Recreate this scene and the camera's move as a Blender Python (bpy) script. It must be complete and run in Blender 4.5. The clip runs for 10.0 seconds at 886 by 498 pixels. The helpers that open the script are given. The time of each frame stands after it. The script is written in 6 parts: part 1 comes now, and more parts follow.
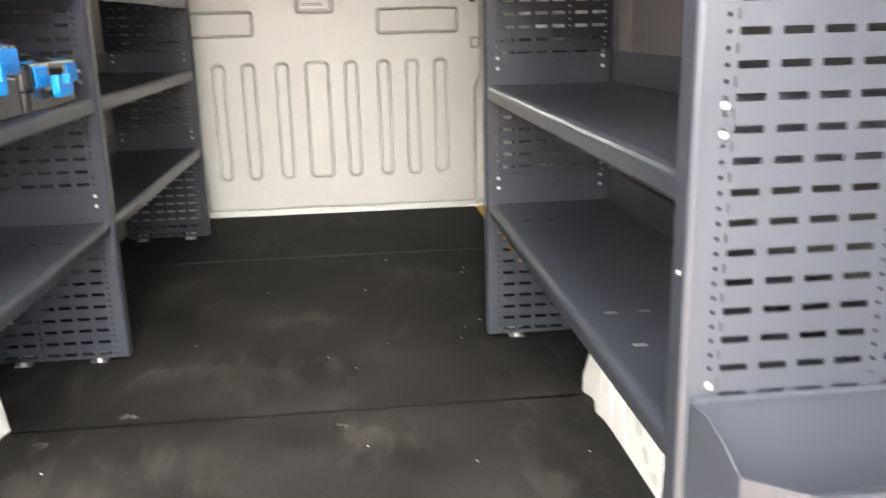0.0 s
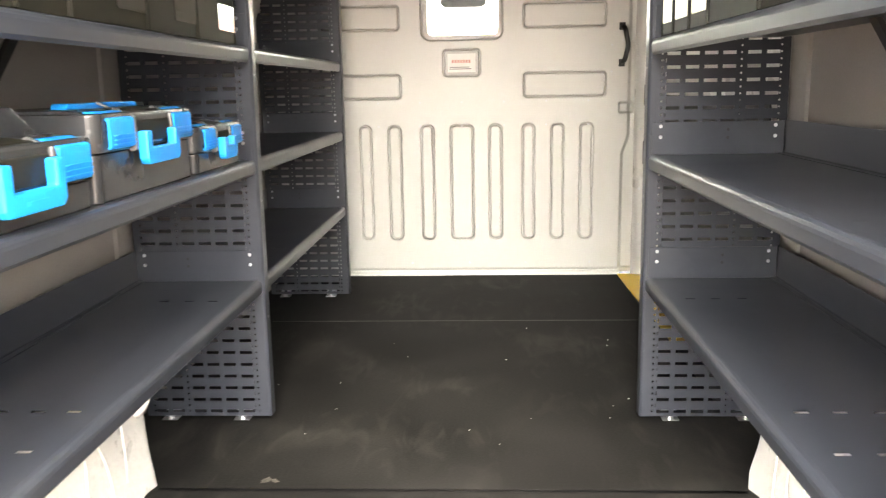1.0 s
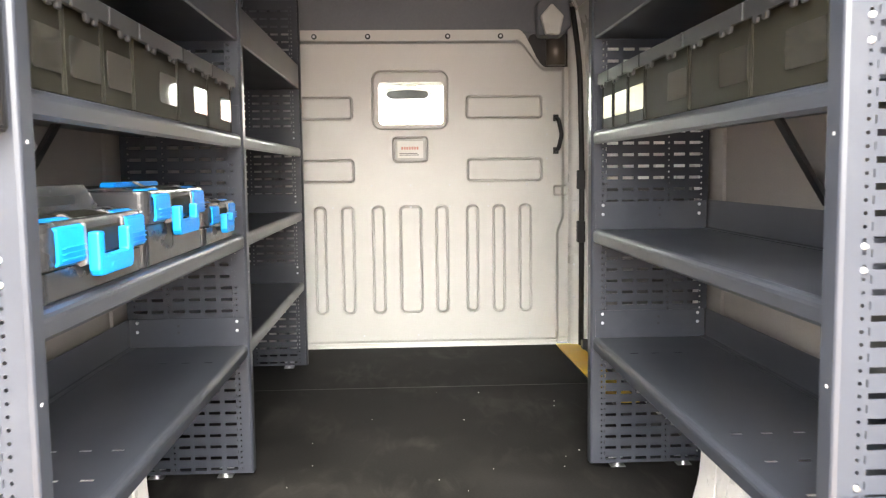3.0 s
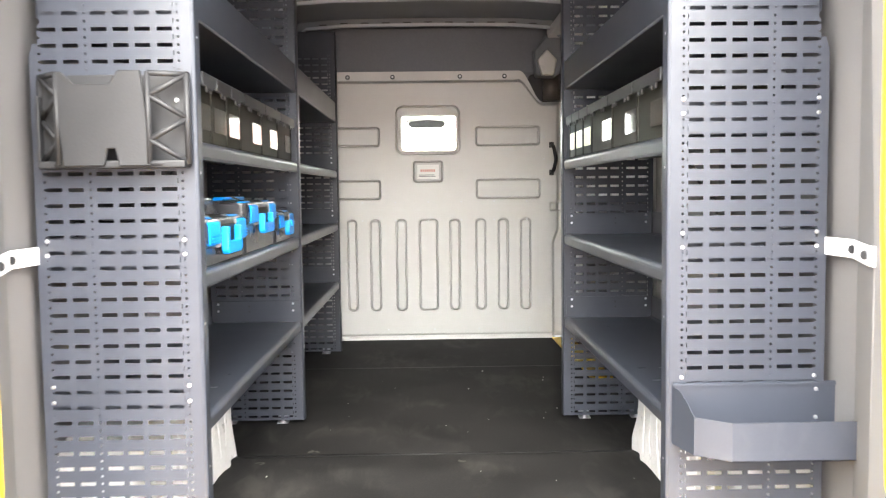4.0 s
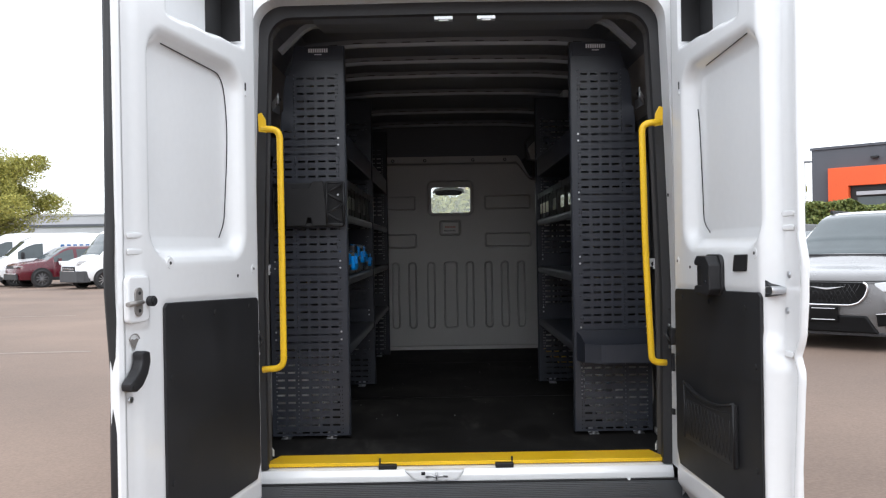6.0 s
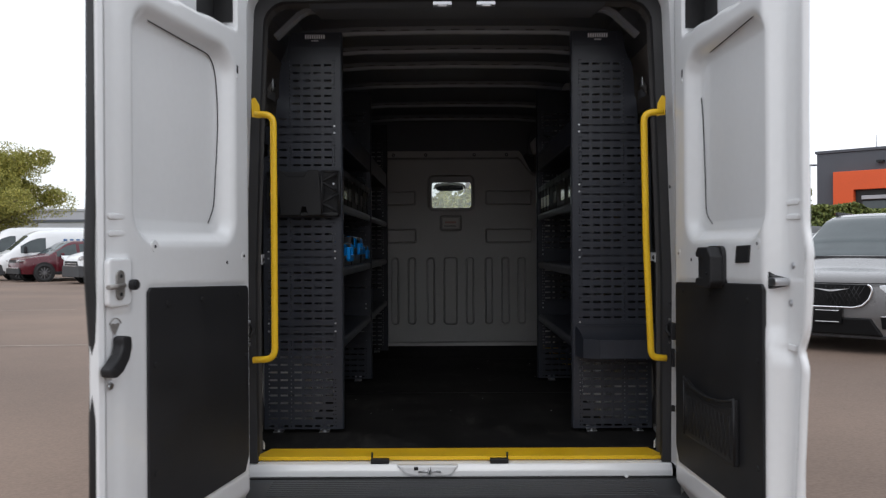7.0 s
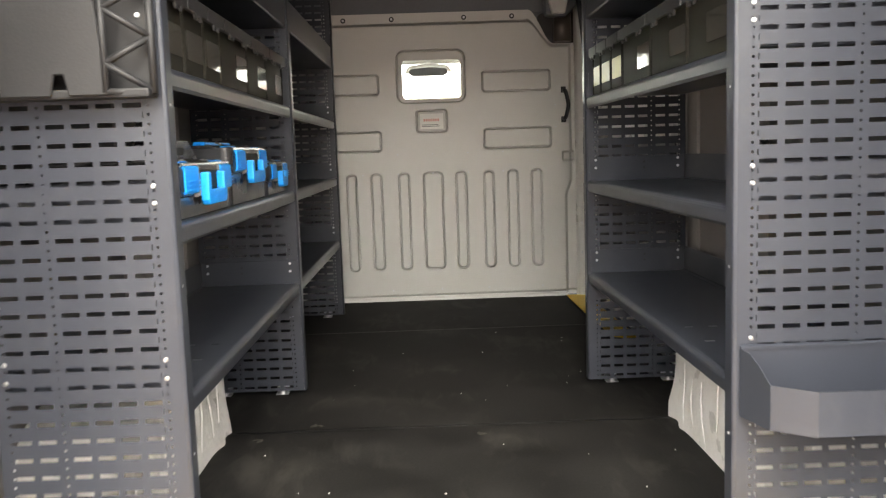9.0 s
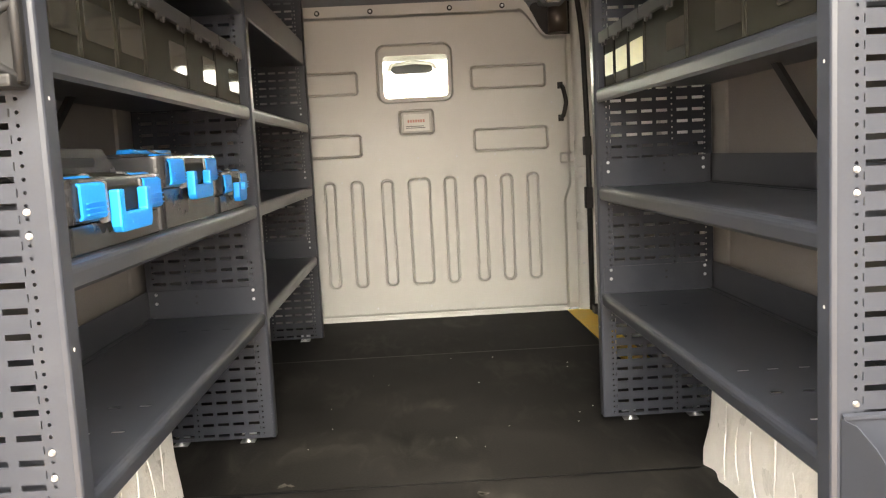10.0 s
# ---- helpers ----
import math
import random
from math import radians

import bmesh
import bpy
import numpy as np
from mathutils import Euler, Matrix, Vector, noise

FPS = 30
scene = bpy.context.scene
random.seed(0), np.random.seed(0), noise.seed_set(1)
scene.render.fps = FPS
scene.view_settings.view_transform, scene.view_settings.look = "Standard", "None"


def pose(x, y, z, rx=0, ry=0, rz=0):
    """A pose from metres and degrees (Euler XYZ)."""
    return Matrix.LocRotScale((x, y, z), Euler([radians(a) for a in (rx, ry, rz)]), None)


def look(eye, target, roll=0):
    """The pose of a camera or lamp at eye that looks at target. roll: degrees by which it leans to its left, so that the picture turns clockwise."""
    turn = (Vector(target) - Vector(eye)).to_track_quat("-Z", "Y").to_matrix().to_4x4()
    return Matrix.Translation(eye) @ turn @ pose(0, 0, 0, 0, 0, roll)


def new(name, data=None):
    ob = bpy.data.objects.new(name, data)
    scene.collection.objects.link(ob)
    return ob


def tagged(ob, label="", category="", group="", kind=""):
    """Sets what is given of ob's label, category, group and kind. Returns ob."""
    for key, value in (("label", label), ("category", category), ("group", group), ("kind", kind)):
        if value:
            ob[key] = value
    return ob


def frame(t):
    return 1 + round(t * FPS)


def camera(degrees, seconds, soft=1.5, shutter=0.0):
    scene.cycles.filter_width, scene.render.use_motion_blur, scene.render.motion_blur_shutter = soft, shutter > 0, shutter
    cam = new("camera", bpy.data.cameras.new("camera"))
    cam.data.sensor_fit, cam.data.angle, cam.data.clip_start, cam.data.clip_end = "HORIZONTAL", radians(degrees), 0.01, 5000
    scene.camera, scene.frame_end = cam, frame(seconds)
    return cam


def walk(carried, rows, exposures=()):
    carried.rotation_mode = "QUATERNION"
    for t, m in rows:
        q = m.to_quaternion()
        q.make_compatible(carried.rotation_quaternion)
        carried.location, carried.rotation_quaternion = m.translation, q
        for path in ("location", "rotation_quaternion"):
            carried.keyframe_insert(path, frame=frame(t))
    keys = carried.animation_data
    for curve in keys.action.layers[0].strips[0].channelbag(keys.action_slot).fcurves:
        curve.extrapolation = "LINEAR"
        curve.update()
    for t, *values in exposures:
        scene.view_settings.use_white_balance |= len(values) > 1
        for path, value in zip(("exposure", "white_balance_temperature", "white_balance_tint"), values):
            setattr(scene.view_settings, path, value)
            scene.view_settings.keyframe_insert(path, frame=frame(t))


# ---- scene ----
cam = camera(55.1, 10.0, 1.2, 0.3)
PATH = [
    (0, (0.153, -0.461, 0.898), (0.344, 1.462, 0.383), -1.5),
    (0.5, (0.152, -0.291, 0.92), (0.101, 1.667, 0.512), -2.1),
    (1, (0.087, -0.375, 0.911), (-0.009, 1.587, 0.536), -1.0),
    (1.5, (-0.028, -0.476, 0.911), (-0.162, 1.479, 0.513), -1.4),
    (2, (-0.036, -0.428, 0.916), (-0.098, 1.55, 0.62), -0.3),
    (2.5, (-0.041, -0.428, 0.909), (0.013, 1.561, 0.705), -0.4),
    (2.7, (-0.045, -0.485, 0.909), (0.044, 1.504, 0.715), -0.7),
    (3.8, (-0.035, -1.263, 0.902), (0.04, 0.73, 0.756), -0.3),
    (4, (-0.014, -1.438, 0.905), (0.02, 0.557, 0.768), -0.7),
    (4.5, (-0.031, -1.956, 0.866), (-0.015, 0.041, 0.748), -0.6),
    (5, (-0.025, -2.507, 0.861), (-0.025, -0.509, 0.772), -0.4),
    (5.5, (-0.075, -3.054, 0.851), (-0.078, -1.055, 0.796), -0.7),
    (5.7, (-0.086, -3.269, 0.861), (-0.084, -1.269, 0.834), -1.0),
    (6.8, (-0.037, -3.526, 0.848), (-0.05, -1.526, 0.857), -0.6),
    (7, (-0.048, -3.354, 0.823), (-0.056, -1.354, 0.818), -0.3),
    (7.5, (-0.086, -2.832, 0.833), (-0.073, -0.834, 0.753), -0.2),
    (8, (-0.051, -2.232, 0.844), (-0.035, -0.238, 0.692), -0.6),
    (8.5, (-0.071, -1.645, 0.833), (-0.043, 0.344, 0.618), -1.2),
    (9, (-0.051, -1.132, 0.851), (-0.018, 0.855, 0.622), -1.9),
    (9.5, (-0.073, -0.798, 0.862), (0.002, 1.19, 0.651), -2.5),
    (10, (-0.045, -0.701, 0.854), (0.017, 1.286, 0.631), -2.9),
]
EXPOSURES = [
    (0.0, 4.8, 7000, 8), (0.5, 4.5, 7500, 8), (1.0, 5.2, 7400, 8), (1.5, 5.45, 7250, 8), (2.0, 4.95, 7250, 8), (2.5, 5.0, 7150, 8),
    (3.8, 4.9, 6700, 8), (4.0, 4.8, 6650, 8), (4.5, 4.15, 6250, 8), (5.0, 3.0, 5800, 8), (5.5, 1.4, 6150, 8), (5.7, 1.1, 6050, 8.5),
    (6.8, -0.12, 6050, 10), (7.0, -0.12, 6100, 10), (7.5, 0.1, 6350, 9), (8.0, 0.95, 5950, 8), (8.5, 2.6, 5700, 8), (9.0, 3.7, 7200, 8),
    (9.5, 4.1, 7800, 8), (10.0, 4.3, 7800, 8),
]
walk(cam, [(t, look(eye, target, roll)) for t, eye, target, roll in PATH], EXPOSURES)

# ---------- light ----------
world = bpy.data.worlds.new("overcast_sky")
scene.world = world
world.use_nodes = True
wn, wl = world.node_tree.nodes, world.node_tree.links
wn.clear()
w_out = wn.new("ShaderNodeOutputWorld")
w_bg = wn.new("ShaderNodeBackground")
w_sky = wn.new("ShaderNodeTexSky")
w_sky.sky_type = "NISHITA"
w_sky.sun_disc = False
w_sky.sun_elevation = radians(39.7)
w_sky.sun_rotation = radians(178.2)
w_sky.air_density, w_sky.dust_density = 1.0, 3.0
w_dim = wn.new("ShaderNodeMix")
w_dim.data_type = "RGBA"
w_dim.blend_type = "MULTIPLY"
w_dim.inputs["Factor"].default_value = 1.0
w_dim.inputs["B"].default_value = (0.1, 0.1, 0.1, 1)
w_cloud = wn.new("ShaderNodeMix")
w_cloud.data_type = "RGBA"
w_cloud.inputs["Factor"].default_value = 0.88
w_cloud.inputs["B"].default_value = (1.0, 1.0, 1.0, 1)
wl.new(w_sky.outputs[0], w_dim.inputs["A"])
wl.new(w_dim.outputs["Result"], w_cloud.inputs["A"])
wl.new(w_cloud.outputs["Result"], w_bg.inputs["Color"])
w_bg.inputs["Strength"].default_value = 1.45
wl.new(w_bg.outputs[0], w_out.inputs["Surface"])

sun_data = bpy.data.lights.new("sun", "SUN")
sun_data.energy, sun_data.angle, sun_data.color = 0.45, radians(25), (1.0, 0.96, 0.9)
sun = new("sun", sun_data)
sun.matrix_basis = look((0.4, -13.0, 11.0), (0, 0, 0))


# ---------- materials ----------
def nodes_of(name):
    m = bpy.data.materials.new(name)
    m.use_nodes = True
    return m, m.node_tree.nodes, m.node_tree.links, m.node_tree.nodes["Principled BSDF"]


def surface(name, color, rough=0.5, metal=0.0, vary=0.12, coarse=3.0, fine=60.0, bump=0.1, bump_m=0.002, rough_vary=0.12, specular=0.5, tint=None, coat=0.0):
    """A painted, plastic, rubber or stone surface with blotches at two scales, uneven gloss and fine relief."""
    m, n, l, b = nodes_of(name)
    tc = n.new("ShaderNodeTexCoord")
    big, small = n.new("ShaderNodeTexNoise"), n.new("ShaderNodeTexNoise")
    big.inputs["Scale"].default_value, big.inputs["Detail"].default_value = coarse, 6
    small.inputs["Scale"].default_value, small.inputs["Detail"].default_value = fine, 4
    l.new(tc.outputs["Object"], big.inputs["Vector"])
    l.new(tc.outputs["Object"], small.inputs["Vector"])
    both = n.new("ShaderNodeMath")
    both.operation = "ADD"
    half = n.new("ShaderNodeMath")
    half.operation = "MULTIPLY"
    half.inputs[1].default_value = 0.45
    l.new(small.outputs["Fac"], half.inputs[0])
    l.new(big.outputs["Fac"], both.inputs[0])
    l.new(half.outputs[0], both.inputs[1])
    ramp = n.new("ShaderNodeValToRGB")
    dark = [c * (1 - vary) for c in color]
    lite = [min(1.0, c * (1 + vary)) for c in (tint or color)]
    ramp.color_ramp.elements[0].position, ramp.color_ramp.elements[1].position = 0.5, 0.95
    ramp.color_ramp.elements[0].color, ramp.color_ramp.elements[1].color = (*dark, 1), (*lite, 1)
    l.new(both.outputs[0], ramp.inputs["Fac"])
    l.new(ramp.outputs["Color"], b.inputs["Base Color"])
    rr = n.new("ShaderNodeMapRange")
    rr.inputs["To Min"].default_value, rr.inputs["To Max"].default_value = max(0.02, rough - rough_vary), min(1, rough + rough_vary)
    l.new(big.outputs["Fac"], rr.inputs["Value"])
    l.new(rr.outputs["Result"], b.inputs["Roughness"])
    b.inputs["Metallic"].default_value = metal
    b.inputs["Specular IOR Level"].default_value = specular
    b.inputs["Coat Weight"].default_value = coat
    b.inputs["Coat Roughness"].default_value = 0.1
    if bump > 0:
        bp = n.new("ShaderNodeBump")
        bp.inputs["Strength"].default_value, bp.inputs["Distance"].default_value = bump, bump_m
        l.new(small.outputs["Fac"], bp.inputs["Height"])
        l.new(bp.outputs["Normal"], b.inputs["Normal"])
    return m


def clear_glass(name, color=(1, 1, 1), rough=0.02, see=0.8, shine=0.6, body=0.35):
    """Thin glazing or smoky plastic: part of the light goes straight through, the rest meets a glossy skin."""
    m, n, l, b = nodes_of(name)
    b.inputs["Base Color"].default_value = (*[c * body for c in color], 1)
    b.inputs["Roughness"].default_value = rough
    b.inputs["Specular IOR Level"].default_value = shine
    t = n.new("ShaderNodeBsdfTransparent")
    t.inputs["Color"].default_value = (*color, 1)
    mix = n.new("ShaderNodeMixShader")
    mix.inputs["Fac"].default_value = see
    l.new(b.outputs[0], mix.inputs[1])
    l.new(t.outputs[0], mix.inputs[2])
    l.new(mix.outputs[0], n["Material Output"].inputs["Surface"])
    return m


def hazy_glass(name, veil):
    """Clear glazing with an added translucent veil that imitates glare from the daylight behind it."""
    m, n, l, b = nodes_of(name)
    t, d, mix = n.new("ShaderNodeBsdfTransparent"), n.new("ShaderNodeBsdfTranslucent"), n.new("ShaderNodeMixShader")
    d.inputs["Color"].default_value = (0.85, 0.85, 0.82, 1)
    mix.inputs["Fac"].default_value = veil
    l.new(t.outputs[0], mix.inputs[1])
    l.new(d.outputs[0], mix.inputs[2])
    l.new(mix.outputs[0], n["Material Output"].inputs["Surface"])
    return m


STEEL_GREY = surface("grey_powder_coat", (0.0262, 0.0296, 0.0392), 0.30, specular=0.5, vary=0.08, coarse=4, fine=220, bump=0.05, bump_m=0.0006, rough_vary=0.05)
BRONZE = surface("dark_bronze_reel_cover", (0.12, 0.10, 0.085), 0.35, metal=0.4, vary=0.1, coarse=9, fine=90)
BULK = surface("silver_bulkhead_paint", (0.575, 0.569, 0.546), 0.5, metal=0.25, vary=0.04, coarse=3, fine=120, bump=0.08, bump_m=0.0008)
ROOF_PAINT = surface("dark_roof_liner", (0.125, 0.134, 0.152), 0.5, vary=0.1, coarse=2.5, fine=80, bump=0.15)
RIB_PAINT = surface("grey_roof_rib_paint", (0.34, 0.37, 0.41), 0.4, vary=0.08, coarse=4, fine=90)
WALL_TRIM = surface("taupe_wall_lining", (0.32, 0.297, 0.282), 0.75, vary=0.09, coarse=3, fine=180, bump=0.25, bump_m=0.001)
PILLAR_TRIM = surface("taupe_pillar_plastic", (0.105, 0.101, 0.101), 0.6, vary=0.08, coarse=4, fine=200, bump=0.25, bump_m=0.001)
RUBBER_FLOOR = surface("black_rubber_floor_mat", (0.0062, 0.0060, 0.0060), 0.70, vary=0.35, coarse=3.2, fine=140, bump=0.3, bump_m=0.0012, rough_vary=0.14, specular=0.14, tint=(0.0122, 0.0116, 0.0114))


def scuffed(m, color, scale, amount):
    """Dusty scuffs over a finished surface: stretched streaks broken up by blotches."""
    n, l = m.node_tree.nodes, m.node_tree.links
    b = n["Principled BSDF"]
    src = b.inputs["Base Color"].links[0].from_socket
    tc, mp = n.new("ShaderNodeTexCoord"), n.new("ShaderNodeMapping")
    mp.inputs["Scale"].default_value = (scale, scale * 0.35, scale)
    mp.inputs["Rotation"].default_value = (0, 0, 0.5)
    a, c = n.new("ShaderNodeTexNoise"), n.new("ShaderNodeTexNoise")
    a.inputs["Scale"].default_value, a.inputs["Detail"].default_value, a.inputs["Distortion"].default_value = 1.0, 8, 1.4
    c.inputs["Scale"].default_value, c.inputs["Detail"].default_value = 2.2, 3
    l.new(tc.outputs["Object"], mp.inputs["Vector"])
    l.new(mp.outputs["Vector"], a.inputs["Vector"])
    l.new(tc.outputs["Object"], c.inputs["Vector"])
    mul, rmp, mix = n.new("ShaderNodeMath"), n.new("ShaderNodeMapRange"), n.new("ShaderNodeMix")
    mul.operation = "MULTIPLY"
    l.new(a.outputs["Fac"], mul.inputs[0])
    l.new(c.outputs["Fac"], mul.inputs[1])
    rmp.inputs["From Min"].default_value, rmp.inputs["From Max"].default_value, rmp.inputs["To Max"].default_value = 0.27, 0.42, amount
    l.new(mul.outputs[0], rmp.inputs["Value"])
    mix.data_type = "RGBA"
    mix.inputs["B"].default_value = (*color, 1)
    l.new(rmp.outputs["Result"], mix.inputs["Factor"])
    l.new(src, mix.inputs["A"])
    l.new(mix.outputs["Result"], b.inputs["Base Color"])


scuffed(RUBBER_FLOOR, (0.034, 0.032, 0.029), 4.5, 0.34)
scuffed(RUBBER_FLOOR, (0.070, 0.066, 0.061), 13.0, 0.24)
scuffed(STEEL_GREY, (0.075, 0.078, 0.088), 11.0, 0.14)
SCUFF_PALE = surface("dried_scuff_dust", (0.050, 0.046, 0.040), 0.8, vary=0.5, coarse=60, fine=300, bump=0.3)
JOINT_GREY = surface("worn_mat_edge", (0.035, 0.034, 0.033), 0.6, vary=0.3, coarse=7, fine=90)
BLACK_TRIM = surface("black_moulded_plastic", (0.016, 0.0162, 0.018), 0.52, vary=0.2, coarse=5, fine=260, bump=0.25, bump_m=0.0008, specular=0.38)
DULL_STEEL = surface("dull_latch_steel", (0.30, 0.285, 0.27), 0.42, metal=0.45, vary=0.2, coarse=20, fine=200)
GALV = surface("dull_galvanised_steel", (0.74, 0.74, 0.75), 0.45, metal=0.2, vary=0.1, coarse=18, fine=160)
FRAME_SEAL = surface("grey_rubber_opening_seal", (0.028, 0.028, 0.03), 0.6, vary=0.15, coarse=6, fine=120)
SEAL = surface("black_rubber_seal", (0.015, 0.015, 0.016), 0.55, vary=0.2, coarse=6, fine=120)
WHITE_PAINT = surface("white_body_paint", (0.78, 0.79, 0.80), 0.22, vary=0.025, coarse=2, fine=40, bump=0.02, coat=0.4, rough_vary=0.06)
CREAM_PAINT = surface("inner_body_paint", (0.62, 0.615, 0.59), 0.3, vary=0.04, coarse=3, fine=60, bump=0.03)
YELLOW = surface("safety_yellow_paint", (0.80, 0.50, 0.012), 0.38, vary=0.07, coarse=6, fine=90, bump=0.08)
BLUE = surface("bright_blue_plastic", (0.001, 0.225, 0.68), 0.36, specular=0.3, vary=0.06, coarse=8, fine=150)
CASE_GREY = surface("charcoal_toolbox_plastic", (0.024, 0.0245, 0.027), 0.25, vary=0.15, coarse=7, fine=240, bump=0.2, bump_m=0.0006)
ZINC = surface("bright_zinc", (0.60, 0.61, 0.63), 0.32, metal=1.0, vary=0.1, coarse=20, fine=200)
HOLDER_BLACK = surface("black_document_holder_plastic", (0.0145, 0.0147, 0.0162), 0.52, vary=0.2, coarse=6, fine=240, bump=0.3, bump_m=0.0008, specular=0.3)
FOLD_WHITE = surface("folded_white_film", (0.90, 0.895, 0.88), 0.3, vary=0.03, coarse=9, fine=50)
HOUSING_WHITE = surface("white_plastic_film", (0.84, 0.825, 0.80), 0.3, vary=0.04, coarse=9, fine=50, bump=0.5, bump_m=0.006)
SMOKE = clear_glass("smoky_clear_plastic", (0.26, 0.25, 0.20), 0.5, 0.25, 0.10, 0.075)
LABEL_CLEAR = clear_glass("clear_label_window", (0.34, 0.33, 0.29), 0.05, 0.30, 0.6, 0.10)
# yellow reflection on glossy label windows, put into the base colour
LABEL_GLINT = surface("pale_yellow_label_glint", (0.50, 0.47, 0.20), 0.35, vary=0.08, coarse=20, fine=120, bump=0.05)
PANE = clear_glass("window_glass", (0.92, 0.95, 0.93), 0.01, 0.88)
WINDSCREEN = hazy_glass("hazy_windscreen", 0.16)
POST_GREY = surface("grey_corner_plastic", (0.11, 0.11, 0.112), 0.3, vary=0.1, coarse=8, fine=120)
LABEL_PAPER = surface("white_paper_label", (0.88, 0.87, 0.84), 0.6, vary=0.04)
LABEL_RED = surface("red_label_print", (0.70, 0.33, 0.28), 0.6, vary=0.05)
SIGN_WHITE = surface("white_sign_print", (0.75, 0.76, 0.78), 0.5, vary=0.03)
BUMPER = surface("ribbed_black_bumper", (0.045, 0.046, 0.05), 0.55, vary=0.2, coarse=8, fine=150, bump=0.2)
ASPHALT = surface("brown_grey_asphalt", (0.17, 0.117, 0.088), 0.85, vary=0.22, coarse=0.25, fine=45, bump=0.5, bump_m=0.006, tint=(0.20, 0.142, 0.108))
LINE_PAINT = surface("worn_lot_line_paint", (0.27, 0.22, 0.185), 0.8, vary=0.25, coarse=6, fine=60)
TYRE = surface("tyre_rubber", (0.02, 0.02, 0.021), 0.75, vary=0.2, coarse=9, fine=90)
ALLOY = surface("alloy_rim", (0.5, 0.5, 0.52), 0.3, metal=0.9, vary=0.1)
CAR_GLASS = surface("dark_car_glass", (0.06, 0.075, 0.08), 0.06, vary=0.1, bump=0)
CAR_RED = surface("dark_red_car_paint", (0.085, 0.006, 0.014), 0.25, vary=0.06, bump=0.0, coat=0.3)
CAR_GREY = surface("metallic_grey_car_paint", (0.135, 0.13, 0.13), 0.24, metal=0.35, vary=0.06, bump=0.0, coat=0.8)
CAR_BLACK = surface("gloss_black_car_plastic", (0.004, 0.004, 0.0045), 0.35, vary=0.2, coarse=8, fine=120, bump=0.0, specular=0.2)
CHROME = surface("chrome", (0.8, 0.8, 0.82), 0.12, metal=1.0, vary=0.05, bump=0.0)
HEADLIGHT = surface("headlight_lens", (0.7, 0.72, 0.75), 0.08, vary=0.1, bump=0.0)
TAIL_RED = surface("tail_light_lens", (0.35, 0.01, 0.015), 0.15, vary=0.1, bump=0.0)
LETTER_BLUE = surface("blue_van_lettering", (0.03, 0.12, 0.3), 0.5, vary=0.05)
LETTER_CYAN = surface("light_blue_van_lettering", (0.10, 0.42, 0.6), 0.5, vary=0.05)
FACADE_GREY = surface("charcoal_facade_panel", (0.085, 0.09, 0.105), 0.7, vary=0.08, coarse=0.6, fine=12)
FACADE_ORANGE = surface("orange_portal_cladding", (0.72, 0.105, 0.025), 0.6, vary=0.06, coarse=0.7, fine=10)
FACADE_PALE = surface("pale_grey_facade", (0.42, 0.42, 0.45), 0.75, vary=0.08, coarse=0.4, fine=8)
BRICK_RED = surface("red_brick_facade", (0.38, 0.14, 0.10), 0.8, vary=0.15, coarse=0.8, fine=14)
BARK = surface("tree_bark", (0.12, 0.09, 0.065), 0.9, vary=0.3, coarse=4, fine=30, bump=0.8, bump_m=0.02)
GRASS = surface("lawn", (0.09, 0.15, 0.035), 0.9, vary=0.3, coarse=0.5, fine=25)
POLE_PAINT = surface("pale_pole_paint", (0.55, 0.56, 0.58), 0.45, vary=0.06)


def leaf_material(name, a, b):
    m, n, l, bs = nodes_of(name)
    geo = n.new("ShaderNodeNewGeometry")
    ramp = n.new("ShaderNodeValToRGB")
    ramp.color_ramp.elements[0].color, ramp.color_ramp.elements[1].color = (*a, 1), (*b, 1)
    l.new(geo.outputs["Random Per Island"], ramp.inputs["Fac"])
    l.new(ramp.outputs["Color"], bs.inputs["Base Color"])
    bs.inputs["Roughness"].default_value = 0.6
    bs.inputs["Subsurface Weight"].default_value = 0.0
    return m


LEAF_GREEN = leaf_material("green_leaves", (0.18, 0.19, 0.035), (0.42, 0.38, 0.080))
LEAF_HEDGE = leaf_material("hedge_leaves", (0.05, 0.085, 0.02), (0.26, 0.29, 0.08))


# ---------- building helpers ----------
def root_of(ob):
    while ob.parent:
        ob = ob.parent
    return ob


def part(name, bm, material, parent=None, label="", local=False, smooth=False):
    """Links a bmesh as one mesh object. Its points are in the world, or with local=True in the frame of the top-level thing."""
    data = bpy.data.meshes.new(name)
    if parent is not None and not local:
        bm.transform(root_of(parent).matrix_basis.inverted())
    if smooth:
        for f in bm.faces:
            f.smooth = True
    bm.to_mesh(data)
    bm.free()
    data.materials.append(material)
    ob = new(name, data)
    if parent is not None:
        ob.parent = parent
    if label:
        tagged(ob, label)
    return ob


def thing(name, m, label, category, group="", kind=""):
    """The Empty at a thing's base."""
    ob = new(name)
    ob.empty_display_size = 0.05
    ob.matrix_basis = m if isinstance(m, Matrix) else Matrix.Translation(m)
    return tagged(ob, label, category, group, kind)


def add_box(bm, a, b, bevel=0.0, seg=2):
    r = bmesh.ops.create_cube(bm, size=1)
    vs = r["verts"]
    for v in vs:
        for k in range(3):
            v.co[k] = a[k] + (b[k] - a[k]) * (v.co[k] + 0.5)
    if bevel > 0:
        es = list({e for v in vs for e in v.link_edges})
        bmesh.ops.bevel(bm, geom=es, offset=bevel, segments=seg, affect="EDGES", profile=0.6)
    return bm


